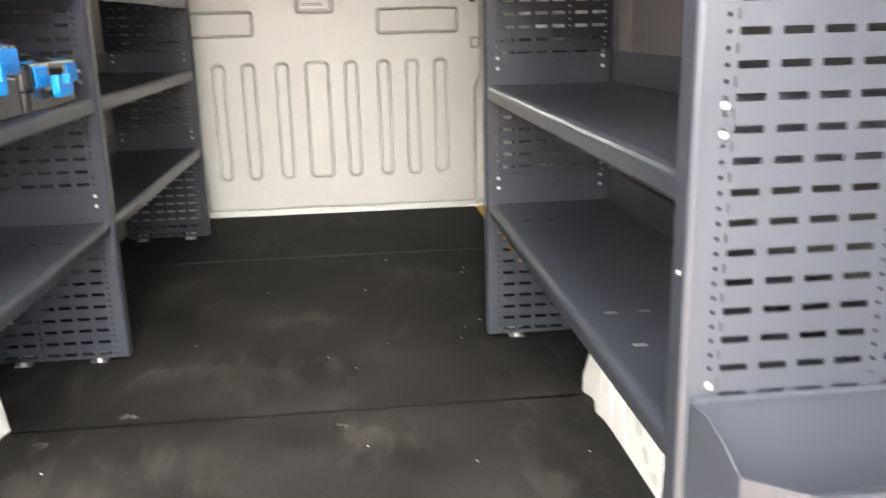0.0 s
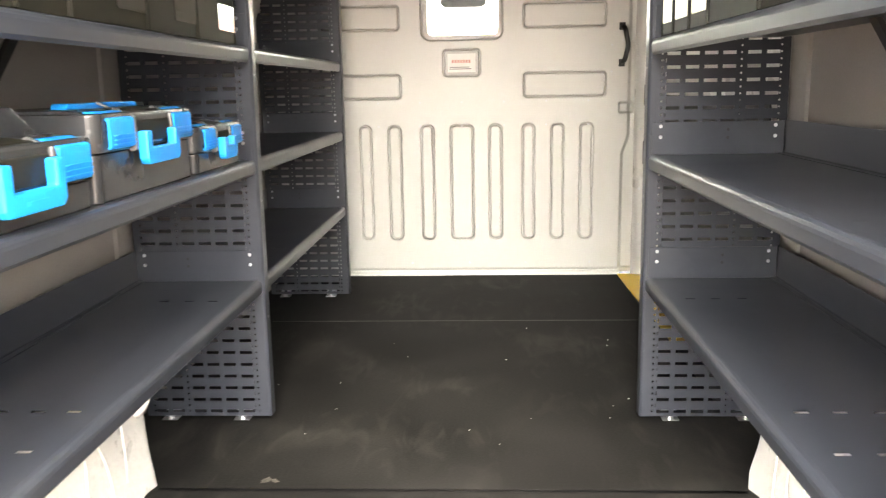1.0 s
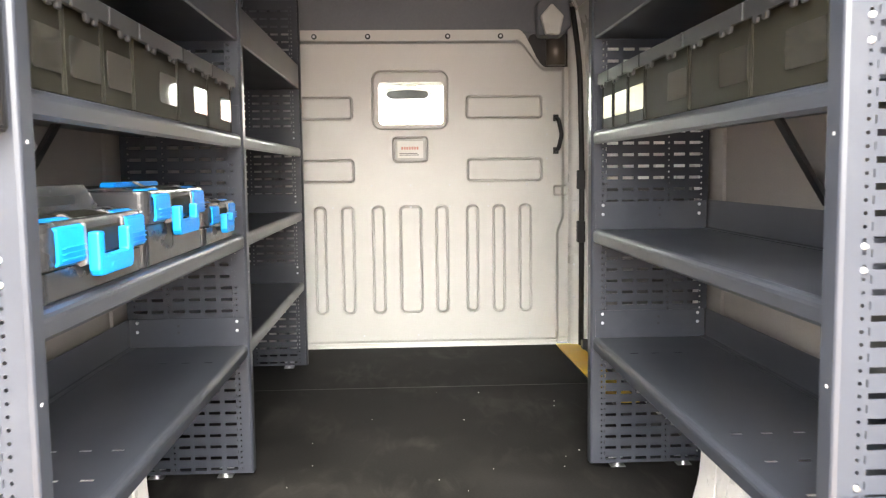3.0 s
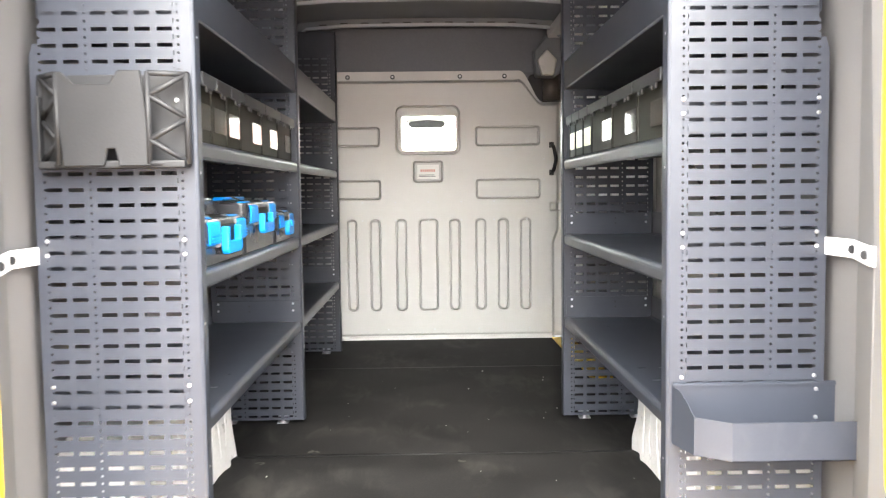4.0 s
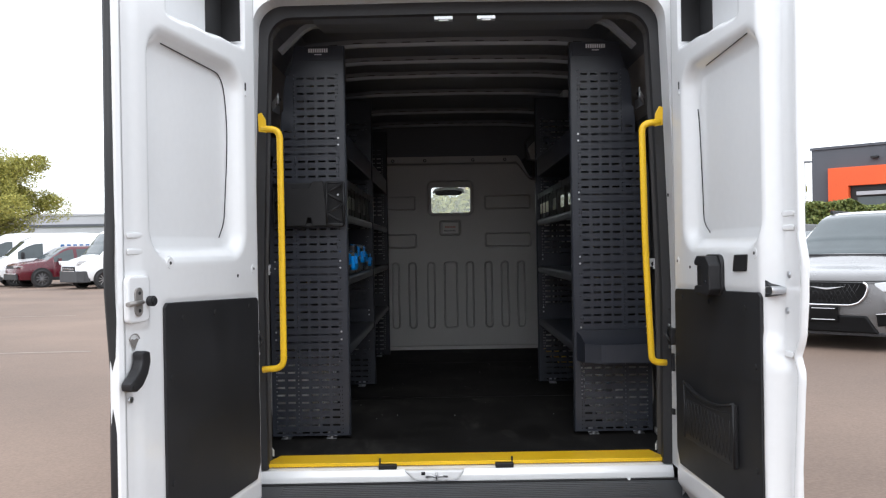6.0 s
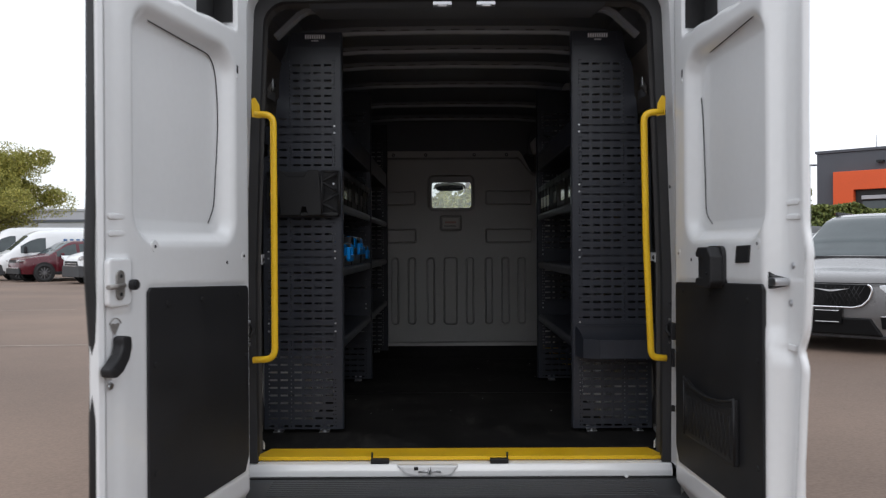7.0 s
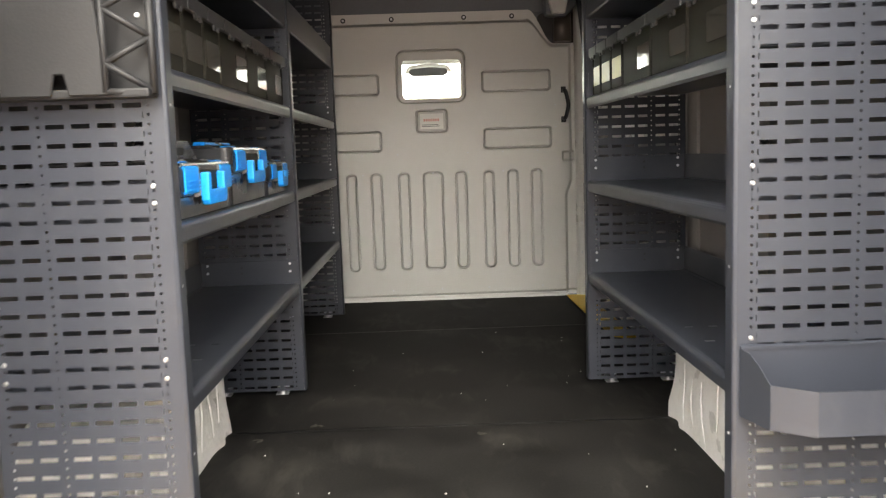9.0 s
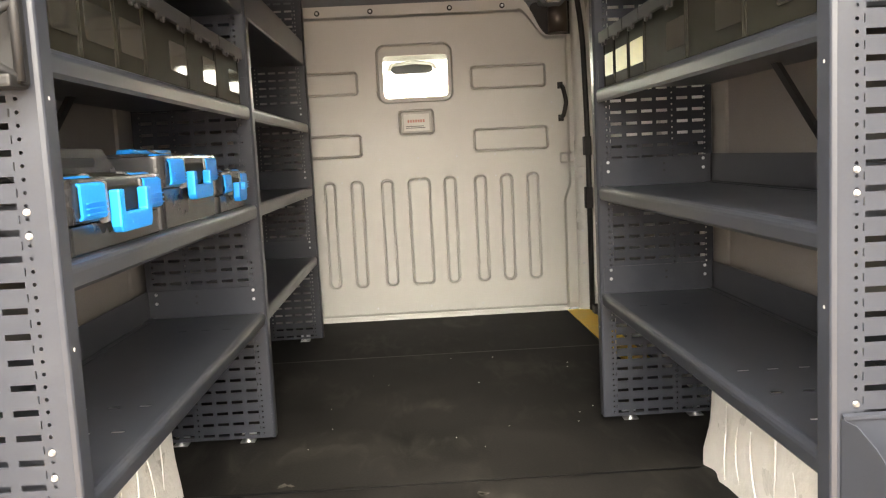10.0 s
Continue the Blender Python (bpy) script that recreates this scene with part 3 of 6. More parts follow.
# front pillar beside the side door
pil = thing("side_pillar", (0.80, 3.66, 0), "pale painted pillar between partition and side door", "pillar", kind="structure")
part("pillar_body", prism([(0.802, 3.75), (0.808, 3.700), (0.820, 3.686), (0.846, 3.676), (0.90, 3.69), (0.92, 3.76)], "z", -0.02, 1.75, 0.008), CREAM_PAINT, pil)
part("pillar_joint", box((0.812, 3.674, 0.75), (0.848, 3.686, 0.754)), BULK, pil)
part("pillar_seal", tube(bend([(0.860, 3.665, 0.0), (0.862, 3.66, 0.9), (0.850, 3.665, 1.45), (0.81, 3.66, 1.72)], 0.2), 0.014, 8), SEAL, pil, "black rubber door seal")
for z, q in ((0.592, 0.055), (0.857, 0.048)):
    part("latch", box((0.836, 3.63, z - q), (0.874, 3.675, z + q), 0.005), BLACK_TRIM, pil, "black side door latch")
for z in (0.25, 0.42, 0.70):
    part("screw", disc((0.826, 3.682, z), (0, -1, 0.0), 0.006, 0.004, 10), ZINC, pil)

# closed sliding side door
sd = thing("door_3", (0.93, 2.7, 0), "closed white sliding side door seen from inside", "door", kind="structure")
def slide_depth(Y, Z):
    w = 0.03 * ease(sd_rect(Y, Z, 2.10, 3.30, 0.95, 1.55, 0.08), 0.05)
    return w + 0.02 * ease(sd_rect(Y, Z, 2.06, 3.36, 0.08, 0.86, 0.06), 0.03)
vd, fd = relief(np.arange(1.955, 3.73, 0.03), np.arange(-0.05, 1.80, 0.03), slide_depth)
lean = np.interp(vd[:, 1], [p[1] for p in PROFILE], [p[0] for p in PROFILE]) - 0.90
pressed("door_skin", np.stack([vd[:, 2] + 0.895 + lean - 0.93, vd[:, 0] - 2.7, vd[:, 1]], -1), fd, CREAM_PAINT, sd, thick=-0.03)
part("trim_panel", box((0.893, 2.08, 0.10), (0.899, 3.54, 0.86), 0.004), BLACK_TRIM, sd, "black lower door trim panel")
part("guide_arm", box((0.84, 3.52, 0.005), (0.90, 3.58, 0.05), 0.006), BLACK_TRIM, sd, "black lower guide arm")
tagged(part("upper_side_rail", box((0.70, 1.955, 1.79), (0.83, 3.64, 1.845), 0.01), CREAM_PAINT), "pale rail over the side door", "trim", kind="structure")

# wheel housings in white film
def housing(side):
    h = thing("wheel_housing", (side * 0.79, 1.0, 0), "white wheel housing wrapped in creased film", "wheel housing", group="wheel housings", kind="structure")
    ya, yb, top = 0.485, 1.452, 0.345
    n_a, bm = 26, bmesh.new()
    noise.seed_set(3)
    rows = []
    for i in range(n_a + 1):
        t = i / n_a
        ang = math.pi * t
        y = (ya + yb) / 2 - math.copysign(abs(math.cos(ang)) ** 0.28, math.cos(ang)) * (yb - ya) / 2
        z = top * min(1.0, math.sin(ang) ** 0.38 if 0 < t < 1 else 0)
        row = []
        for j, (xx, zz) in enumerate(((0.69, 0.0), (0.692, 0.25), (0.695, 0.5), (0.70, 0.75), (0.715, 0.94), (0.745, 1.0), (0.90, 1.0))):
            pz = z * zz
            tuck = 0.11 * max(0.0, 1 - pz / 0.13) * max(0.0, 1 - (y - ya) / 0.2)
            cre = 0.010 * noise.noise((y * 7, pz * 9, side * 3.0)) + 0.006 * math.sin(y * 46 + pz * 30)
            row.append(bm.verts.new((side * (xx + cre * (zz < 1)), y + tuck, max(0.0, pz + (0.3 * cre if zz > 0.9 else 0)))))
        rows.append(row)
    for a, b in zip(rows, rows[1:]):
        for j in range(6):
            bm.faces.new((a[j], a[j + 1], b[j + 1], b[j]))
    bmesh.ops.recalc_face_normals(bm, faces=list(bm.faces))
    part("housing_shell", bm, HOUSING_WHITE, h, smooth=True)
    random.seed(11 + side)
    for k in range(9):
        y, lift, lean = ya + 0.09 + 0.088 * k, random.uniform(0.0, 0.07), random.uniform(-0.09, 0.05)
        tall_f = random.uniform(0.14, 0.25)
        pts = [(side * 0.684, y + lean * (f - 0.3) + 0.030 * math.sin(f * 2.6 + k), 0.015 + lift + tall_f * f) for f in (0.0, 0.25, 0.5, 0.75, 1.0)]
        path = bend(pts, 0.03)
        part("film_fold", tube(path, [0.0008 + 0.0014 * math.sin(math.pi * (i + 0.5) / len(path)) for i in range(len(path))], 6), FOLD_WHITE, h, "raised crease in the film", smooth=True)
    if side < 0:
        part("film_loop", tube(bend([(-0.688, 1.37, 0.205), (-0.668, 1.38, 0.225), (-0.664, 1.392, 0.25), (-0.676, 1.385, 0.268), (-0.692, 1.372, 0.255)], 0.015), 0.007, 8), HOUSING_WHITE, h, "loose loop of white film", smooth=True)
    return h


housing(1)
housing(-1)

# ---------- rear opening ----------
rear = thing("rear_frame", (0, 0, 0), "rear door opening with dark trim and rubber seal", "door frame", kind="structure")


def opening(half, top, r=0.095):
    """Half outline of the opening, from the sill up the pillar and round the corner to the middle."""
    pts = [(half, -0.02), (half + 0.005, 0.7), (half - 0.016, 1.35), (half - 0.03, top - r)]
    for k in range(1, 8):
        a = radians(90 * k / 7)
        pts.append((half - 0.03 - r + r * math.cos(a), top - r + r * math.sin(a)))
    return pts + [(0, top + 0.006)]


def ring(inner, outer, ya, yb, material, name, label="", deep=None):
    """A frame round three sides of the opening, between two half outlines of equal length."""
    bm = bmesh.new()
    full = lambda h: h + [(-x, z) for x, z in h[-2::-1]]
    lines = [[bm.verts.new((x, y, z)) for x, z in full(line)] for y, line in ((ya, inner), (ya, outer), (yb, outer), (yb, deep or inner))]
    k = len(lines[0])
    for i in range(k - 1):
        for a, b in ((0, 1), (1, 2), (2, 3), (3, 0)):
            bm.faces.new((lines[a][i], lines[a][i + 1], lines[b][i + 1], lines[b][i]))
    bm.faces.new([l[0] for l in lines])
    bm.faces.new([l[-1] for l in lines])
    bmesh.ops.recalc_face_normals(bm, faces=list(bm.faces))
    return part(name, bm, material, rear, label)


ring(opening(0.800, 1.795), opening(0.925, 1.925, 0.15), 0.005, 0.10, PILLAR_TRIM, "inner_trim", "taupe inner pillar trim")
ring(opening(0.791, 1.787), opening(0.840, 1.836), -0.034, 0.004, FRAME_SEAL, "door_seal", "dark grey rubber door seal")
ring(opening(0.829, 1.834, 0.10), opening(1.0, 2.045, 0.15), -0.135, -0.036, WHITE_PAINT, "outer_frame", "white painted rear body frame", opening(0.826, 1.832, 0.10))
part("header_seam", box((-0.80, -0.1385, 1.849), (0.80, -0.134, 1.875)), SEAL, rear, "dark seam over the opening")
# pillar lining from the opening, darker than the wall and carried on over it to y 1.2
for side in (-1, 1):
    part("pillar_lining", prism([(side * 0.802, 0.10), (side * 0.875, 0.30), (side * 0.885, 0.47), (side * 0.885, 1.18), (side * 0.8985, 1.20), (side * 0.8985, 0.10)], "z", -0.01, 1.50, 0.004), PILLAR_TRIM, rear, "dark taupe lining over the pillar and the wall behind the shelving")
    part("kick_strip", sheet([(side * 0.799, 0.108), (side * 0.871, 0.30), (side * 0.881, 0.452)], 0.006 * side, "z", 0.0, 0.026), CREAM_PAINT, rear, "pale kick strip at the floor")
    wedge = part("door_gap_seal", prism([(side * 0.822, 0.63), (side * 0.834, 0.63), (side * 0.850, 0.80), (side * 0.850, 0.905), (side * 0.842, 0.92), (side * 0.828, 0.87)], "y", -0.160, -0.1355, 0.003), SEAL, rear, "black rubber in the door gap")
    part("reflector", prism([(side * 0.838, 0.885), (side * 0.848, 0.885), (side * 0.848, 0.905), (side * 0.842, 0.915)], "y", -0.164, -0.1605), TAIL_RED, wedge, "small red reflector")
    ct = part("door_catch", box((side * 0.812 - 0.012, -0.135, 0.465), (side * 0.812 + 0.012, -0.085, 0.53), 0.006), BLACK_TRIM, rear, "black door check bracket")
    part("catch_hook", tube(bend([(side * 0.800, -0.10, 0.52), (side * 0.786, -0.115, 0.505), (side * 0.800, -0.13, 0.48)], 0.01), 0.006, 8), BLACK_TRIM, ct)
    for z in (0.455, 0.54):
        part("catch_screw", disc((side * 0.806, -0.105, z), (-side, 0, 0), 0.006, 0.006, 10), ZINC, ct)
    part("catch_strip", box((side * 0.815 - 0.006, -0.118, 0.36), (side * 0.815 + 0.006, -0.098, 0.43), 0.003), BLACK_TRIM, rear, "black rubber buffer on the pillar")
    part("pillar_plug", box((side * 0.815 - 0.006, -0.114, 0.19), (side * 0.815 + 0.006, -0.093, 0.212), 0.002), BLACK_TRIM, rear, "small black pillar plug")
    for z in (0.30, 0.60, 1.05):
        part("pillar_hole", disc((side * 0.8135, -0.085, z), (-side, 0, 0), 0.007, 0.003, 12), SEAL, rear)
part("header_trim", prism([(0.012, 1.796), (0.10, 1.794), (0.42, 1.835), (0.47, 1.880), (0.012, 1.880)], "x", -0.60, 0.60, 0.01), ROOF_PAINT, rear, "dark header trim")
for x in (-0.059, 0.112):
    sk = part("top_striker", box((x - 0.037, -0.024, 1.770), (x + 0.037, 0.006, 1.787), 0.003), ZINC, rear, "bright steel door striker")
    part("striker_loop", tube(bend([(x - 0.018, -0.015, 1.776), (x - 0.018, -0.04, 1.763), (x + 0.020, -0.04, 1.763), (x + 0.020, -0.015, 1.776)], 0.008), 0.004, 8), ZINC, sk)
part("header_catch", box((-0.06, -0.149, 1.838), (0.06, -0.132, 1.872), 0.004), BLACK_TRIM, rear)

# yellow sill plate, white sill and bumper step
sill = thing("sill", (0, 0.06, 0), "rear sill with yellow edge plate and white body step", "sill", kind="structure")
part("yellow_plate", prism([(-0.800, -0.012), (0.800, -0.012), (0.800, 0.03), (0.772, 0.128), (-0.770, 0.128), (-0.800, 0.03)], "z", -0.016, -0.0015, 0.002), YELLOW, sill, "yellow painted sill plate")
part("white_sill", prism([(0.012, -0.018), (-0.034, -0.026), (-0.047, -0.050), (-0.047, -0.074), (0.1, -0.074), (0.1, -0.018)], "x", -0.83, 0.83, 0.006), WHITE_PAINT, sill)
part("latch_bulge", prism([(-0.245, -0.026), (-0.005, -0.026), (-0.028, -0.060), (-0.045, -0.068), (-0.185, -0.068), (-0.212, -0.060)], "y", -0.058, -0.02, 0.008), WHITE_PAINT, sill)
for x in (-0.313, 0.155):
    lp = part("striker_plate", box((x - 0.036, -0.036, -0.026), (x + 0.036, 0.0, -0.007), 0.003), BLACK_TRIM, sill, "black striker plate")
    part("striker_pin", tube([(x + (0.032 if x > 0 else -0.032), -0.01, -0.012), (x + (0.032 if x > 0 else -0.032), -0.01, 0.014)], 0.004, 8), BLACK_TRIM, lp)
pl = part("latch_plate", box((-0.178, -0.0605, -0.044), (-0.162, -0.057, -0.031), 0.002), BLACK_TRIM, sill)
part("latch_clip", tube(bend([(-0.160, -0.0625, -0.050), (-0.132, -0.066, -0.045), (-0.117, -0.064, -0.055), (-0.102, -0.066, -0.045), (-0.074, -0.0625, -0.050)], 0.008), 0.0035, 8), ZINC, sill, "bright wire latch clip")
part("latch_stud", tube([(-0.117, -0.066, -0.032), (-0.117, -0.066, -0.058)], 0.004, 8), ZINC, sill)
part("sill_gap", box((-0.84, -0.055, -0.11), (0.84, 0.0, -0.0745)), SEAL, sill)
bump = thing("rear_bumper", (0, -0.16, -0.3), "black ribbed plastic step bumper under the doors", "bumper")
part("bumper_body", prism([(-0.052, -0.078), (-0.27, -0.090), (-0.30, -0.13), (-0.29, -0.33), (-0.06, -0.33)], "x", -0.98, 0.98, 0.015, 3), BUMPER, bump)
for k in range(9):
    y = -0.072 - 0.021 * k
    part("tread_rib", box((-0.72, y - 0.006, -0.092), (0.72, y + 0.006, -0.077 - 0.0011 * k), 0.002, 1), BUMPER, bump)
part("sensor", disc((0.645, -0.060, -0.070), (0, -1, 0.3), 0.007, 0.006, 14, 0.002), WHITE_PAINT, bump, "white parking sensor")


# ---------- van exterior and cab ----------
van = thing("cargo_van", (0, 1.8, -0.57), "white high-roof cargo van body", "van")
outer = [(1.0, -0.34), (1.02, 0.1), (1.0, 0.8), (0.985, 1.45), (0.965, 1.72), (0.93, 1.90), (0.86, 2.0), (0.6, 2.05), (0, 2.07)]
for side in (-1, 1):
    part("body_side", sheet([(side * x, z) for x, z in outer[:6]], 0.02 * side, "y", -0.07, 3.8), WHITE_PAINT, van, "white painted body side")
part("roof_skin", sheet([(-x, z) for x, z in outer[5:]] + [(x, z) for x, z in outer[5:][::-1]][1:], -0.02, "y", -0.07, 3.8), WHITE_PAINT, van)
part("underbody", box((-0.95, -0.02, -0.30), (0.95, 5.34, -0.13), 0.02), BLACK_TRIM, van)
for side in (-1, 1):
    part("cab_side", box((side * 1.0 - 0.02, 3.81, -0.33), (side * 1.0 + 0.02, 5.44, 0.66), 0.02), WHITE_PAINT, van)
    part("window_post", prism([(3.8, 0.66), (3.92, 0.66), (3.92, 1.7), (3.8, 1.85)], "x", side * 0.98 - 0.03, side * 0.98 + 0.03, 0.01), WHITE_PAINT, van)
    part("screen_post", prism([(5.39, 0.64), (5.47, 0.66), (4.76, 1.56), (4.68, 1.54)], "x", side * 0.93 - 0.035, side * 0.93 + 0.035, 0.01), WHITE_PAINT, van)
part("cab_roof", prism([(3.8, 1.98), (3.8, 2.07), (4.34, 1.95), (4.76, 1.60), (4.7, 1.54), (4.29, 1.82)], "x", -0.96, 0.96, 0.02), WHITE_PAINT, van)
part("cab_headliner", prism([(3.82, 1.50), (3.82, 1.53), (4.64, 1.50), (4.64, 1.47)], "x", -0.90, 0.90, 0.008), ROOF_PAINT, van)
part("dashboard", prism([(4.89, 0.15), (4.86, 0.62), (4.99, 0.70), (5.42, 0.62), (5.42, 0.15)], "x", -0.94, 0.94, 0.03), BLACK_TRIM, van)
part("bonnet", prism([(5.42, -0.33), (5.42, 0.64), (5.89, 0.46), (6.06, 0.30), (6.09, -0.33)], "x", -0.99, 0.99, 0.05, 3), WHITE_PAINT, van)
# the veil in this glass stands in for glare that pales the view
part("windscreen", prism([(5.38, 0.66), (5.392, 0.665), (4.722, 1.545), (4.71, 1.54)], "x", -0.90, 0.90), WINDSCREEN, van, "clear windscreen with an added glare veil").visible_shadow = False
part("cab_floor", box((-0.95, 3.76, -0.06), (0.95, 4.94, -0.02)), BLACK_TRIM, van)
mir = part("rear_view_mirror", prism([(-0.120, 1.340), (0.085, 1.340), (0.112, 1.356), (0.106, 1.394), (-0.130, 1.398), (-0.146, 1.362)], "y", 4.48, 4.52, 0.008), BLACK_TRIM, van, "black rear view mirror")
part("sun_visor", box((-0.35, 4.51, 1.418), (0.33, 4.54, 1.470), 0.008), CREAM_PAINT, van, "pale folded sun visor")
part("mirror_shroud", tube(bend([(-0.158, 4.46, 1.356), (-0.140, 4.46, 1.394), (0.0, 4.46, 1.404), (0.106, 4.46, 1.394), (0.128, 4.46, 1.360)], 0.02), 0.011, 8), CREAM_PAINT, mir, "pale rim round the mirror")
part("mirror_stem", tube([(0, 4.515, 1.375), (0, 4.69, 1.515)], 0.012, 8), BLACK_TRIM, mir)


def wheel(parent, c, r, w, axis=(1, 0, 0), rim=ALLOY):
    """Tyre with rounded shoulders, and a spoked rim."""
    bm = bmesh.new()
    prof = [(r * 0.66, -w / 2), (r * 0.93, -w / 2), (r, -w * 0.36), (r, w * 0.36), (r * 0.93, w / 2), (r * 0.66, w / 2)]
    seg, rows = 28, []
    for i in range(seg):
        a = 2 * math.pi * i / seg
        rows.append([bm.verts.new((x, p * math.cos(a), p * math.sin(a))) for p, x in prof])
    for i in range(seg):
        for j in range(len(prof)):
            bm.faces.new((rows[i][j], rows[i][(j + 1) % len(prof)], rows[(i + 1) % seg][(j + 1) % len(prof)], rows[(i + 1) % seg][j]))
    bmesh.ops.recalc_face_normals(bm, faces=list(bm.faces))
    turn = Vector(axis).to_track_quat("X", "Z").to_matrix().to_4x4()
    m = Matrix.Translation(c) @ turn
    bm.transform(m)
    wh = part("wheel", bm, TYRE, parent, "black tyre on an alloy rim", local=True, smooth=True)
    bm = bmesh.new()
    for k in range(10):
        a = 2 * math.pi * k / 10
        sp = bmesh.ops.create_cube(bm, size=1)["verts"]
        bmesh.ops.scale(bm, verts=sp, vec=(w * 0.25, r * 0.07, r * 0.60))
        bmesh.ops.translate(bm, verts=sp, vec=(w * 0.34, 0, r * 0.34))
        bmesh.ops.rotate(bm, verts=sp, cent=(0, 0, 0), matrix=Matrix.Rotation(a, 3, "X"))
    for rr0, x0 in ((0.12, 0.44), (0.66, 0.40)):
        c2 = bmesh.ops.create_cone(bm, cap_ends=rr0 < 0.3, segments=20, radius1=r * rr0, radius2=r * rr0, depth=w * 0.2)["verts"]
        bmesh.ops.rotate(bm, verts=c2, cent=(0, 0, 0), matrix=Matrix.Rotation(radians(90), 3, "Y"))
        bmesh.ops.translate(bm, verts=c2, vec=(w * x0 * 0.9, 0, 0))
    bm.transform(m)
    part("rim", bm, rim, wh, local=True)
    bm = disc((0, 0, 0), (1, 0, 0), r * 0.62, w * 0.1, 20)
    bm.transform(m)
    part("brake", bm, BLACK_TRIM, wh, local=True)
    return wh


for side in (-1, 1):
    for y in (-0.80, 3.10):
        wheel(van, (side * 0.86, y, 0.345), 0.345, 0.22, (side, 0, 0))

# ---------- shelving ----------
HOLE, SLOT_W, PITCH, ROW0 = 0.031, 0.0166, 0.0340, 0.032
SLOTS = [HOLE + d for d in (0.0285, 0.0755, 0.1215, 0.167, 0.2285, 0.275)]
HOLES = [HOLE, HOLE + 0.197, HOLE + 0.295]
SLIT = HOLE + 0.0100


def panel_limit(z):
    return np.interp(z, [0, 1.20, 1.36, 1.62, 1.775], [0.348, 0.348, 0.296, 0.268, 0.222])


def perforated(side):
    """The slotted end panel: sheet steel with rows of slots and small holes through it, a folded aisle edge and a foot."""
    cuts = sorted({0.0, 0.348} | {s + e for s in SLOTS for e in (-SLOT_W, SLOT_W)} | {h + e for h in HOLES for e in (-0.0026, 0.0026)} | {SLIT - 0.0009, SLIT + 0.0009})
    zs = [0.018]
    for k in range(48):
        z = ROW0 + PITCH * k
        zs += [z - 0.0043, z - 0.0026, z + 0.0026, z + 0.0043, z + 0.5 * PITCH - 0.0055, z + 0.5 * PITCH - 0.0026, z + 0.5 * PITCH + 0.0026, z + 0.5 * PITCH + 0.0055]
    zs.append(1.775)
    xs, zs = np.array(cuts), np.array(zs)
    verts, faces = relief(xs, zs, lambda X, Z: 0 * X)
    mx = (xs[:-1] + xs[1:]) / 2
    mz = (zs[:-1] + zs[1:]) / 2
    X, Z = np.meshgrid(mx, mz)
    row = (Z - ROW0 + 0.005) % PITCH - 0.005
    high = Z > 1.40
    in_rows = (Z > ROW0 - 0.008) & (Z < ROW0 + PITCH * 47.8)
    slot = np.zeros(X.shape, bool)
    for n, s in enumerate(SLOTS):
        slot |= (np.abs(X - s) < SLOT_W) & (np.abs(row) < 0.0043) & ~(high & (n > 3))
    hole = np.zeros(X.shape, bool)
    for n, h in enumerate(HOLES):
        near = (np.abs(row) < 0.0026) | (np.abs(row - 0.5 * PITCH) < 0.0026)
        hole |= (np.abs(X - h) < 0.0026) & near & ~(high & (n > 1))
    hole |= (np.abs(X - SLIT) < 0.0009) & (np.abs(row - 0.5 * PITCH) < 0.0055)
    past = X > panel_limit(Z)
    keep = ~(in_rows & (slot | hole)) & ~past
    faces = faces[keep.ravel()]
    verts[:, 0] = np.minimum(verts[:, 0], panel_limit(verts[:, 1]))
    # small corner pieces that round the holes
    extra, base = [], len(verts)
    for nh, h in enumerate(HOLES):
        for k in range(98):
            z = ROW0 + PITCH * 0.5 * k
            if z > ROW0 + PITCH * 47.5 or (z > 1.40 and nh > 1) or h > float(panel_limit(z)):
                continue
            for sx in (-1, 1):
                for sz in (-1, 1):
                    extra += [(h + sx * 0.0026, z + sz * 0.0026, 0), (h + sx * 0.0010, z + sz * 0.0026, 0), (h + sx * 0.0026, z + sz * 0.0010, 0)]
    corner = [(base + 3 * i, base + 3 * i + 1, base + 3 * i + 2) for i in range(len(extra) // 3)]
    verts = np.concatenate([verts, np.array(extra)])
    thick = 0.0018
    n = len(verts)
    front = np.stack([side * (AISLE + verts[:, 0]), 0 * verts[:, 0], verts[:, 1]], -1)
    back = front + np.array([0, thick, 0])
    edges = {}
    for f in faces:
        for a, b in zip(f, np.roll(f, -1)):
            key = (min(a, b), max(a, b))
            edges[key] = None if key in edges else (a, b)
    rim = [(a, b, b + n, a + n) for e in edges.values() if e for a, b in (e,)]
    allf = corner + [tuple(int(q) for q in f) for f in faces] + [tuple(int(q) + n for q in f[::-1]) for f in faces] + [tuple(int(q) for q in f) for f in rim]
    data = bpy.data.meshes.new("end_panel")
    data.from_pydata([tuple(map(float, v)) for v in np.concatenate([front, back])], [], allf)
    bm = bmesh.new()
    bm.from_mesh(data)
    # folded edge to the aisle, with a rounded corner
    edge = [(AISLE + 0.004, 0.0)] + [(x, y) for x, y in arc(AISLE + 0.004, 0.006, 0.006, -90, -180, 4)] + [(AISLE - 0.002, 0.036), (AISLE + 0.010, 0.038)]
    fold = sheet([(side * x, y) for x, y in edge], 0.0018 * side, "z", 0.018, 1.775)
    tmp = bpy.data.meshes.new("fold")
    fold.to_mesh(tmp)
    bm.from_mesh(tmp)
    # foot and back fold
    add_box(bm, (side * (AISLE + 0.01), 0.002, 0.018), (side * (AISLE + 0.335), 0.035, 0.021))
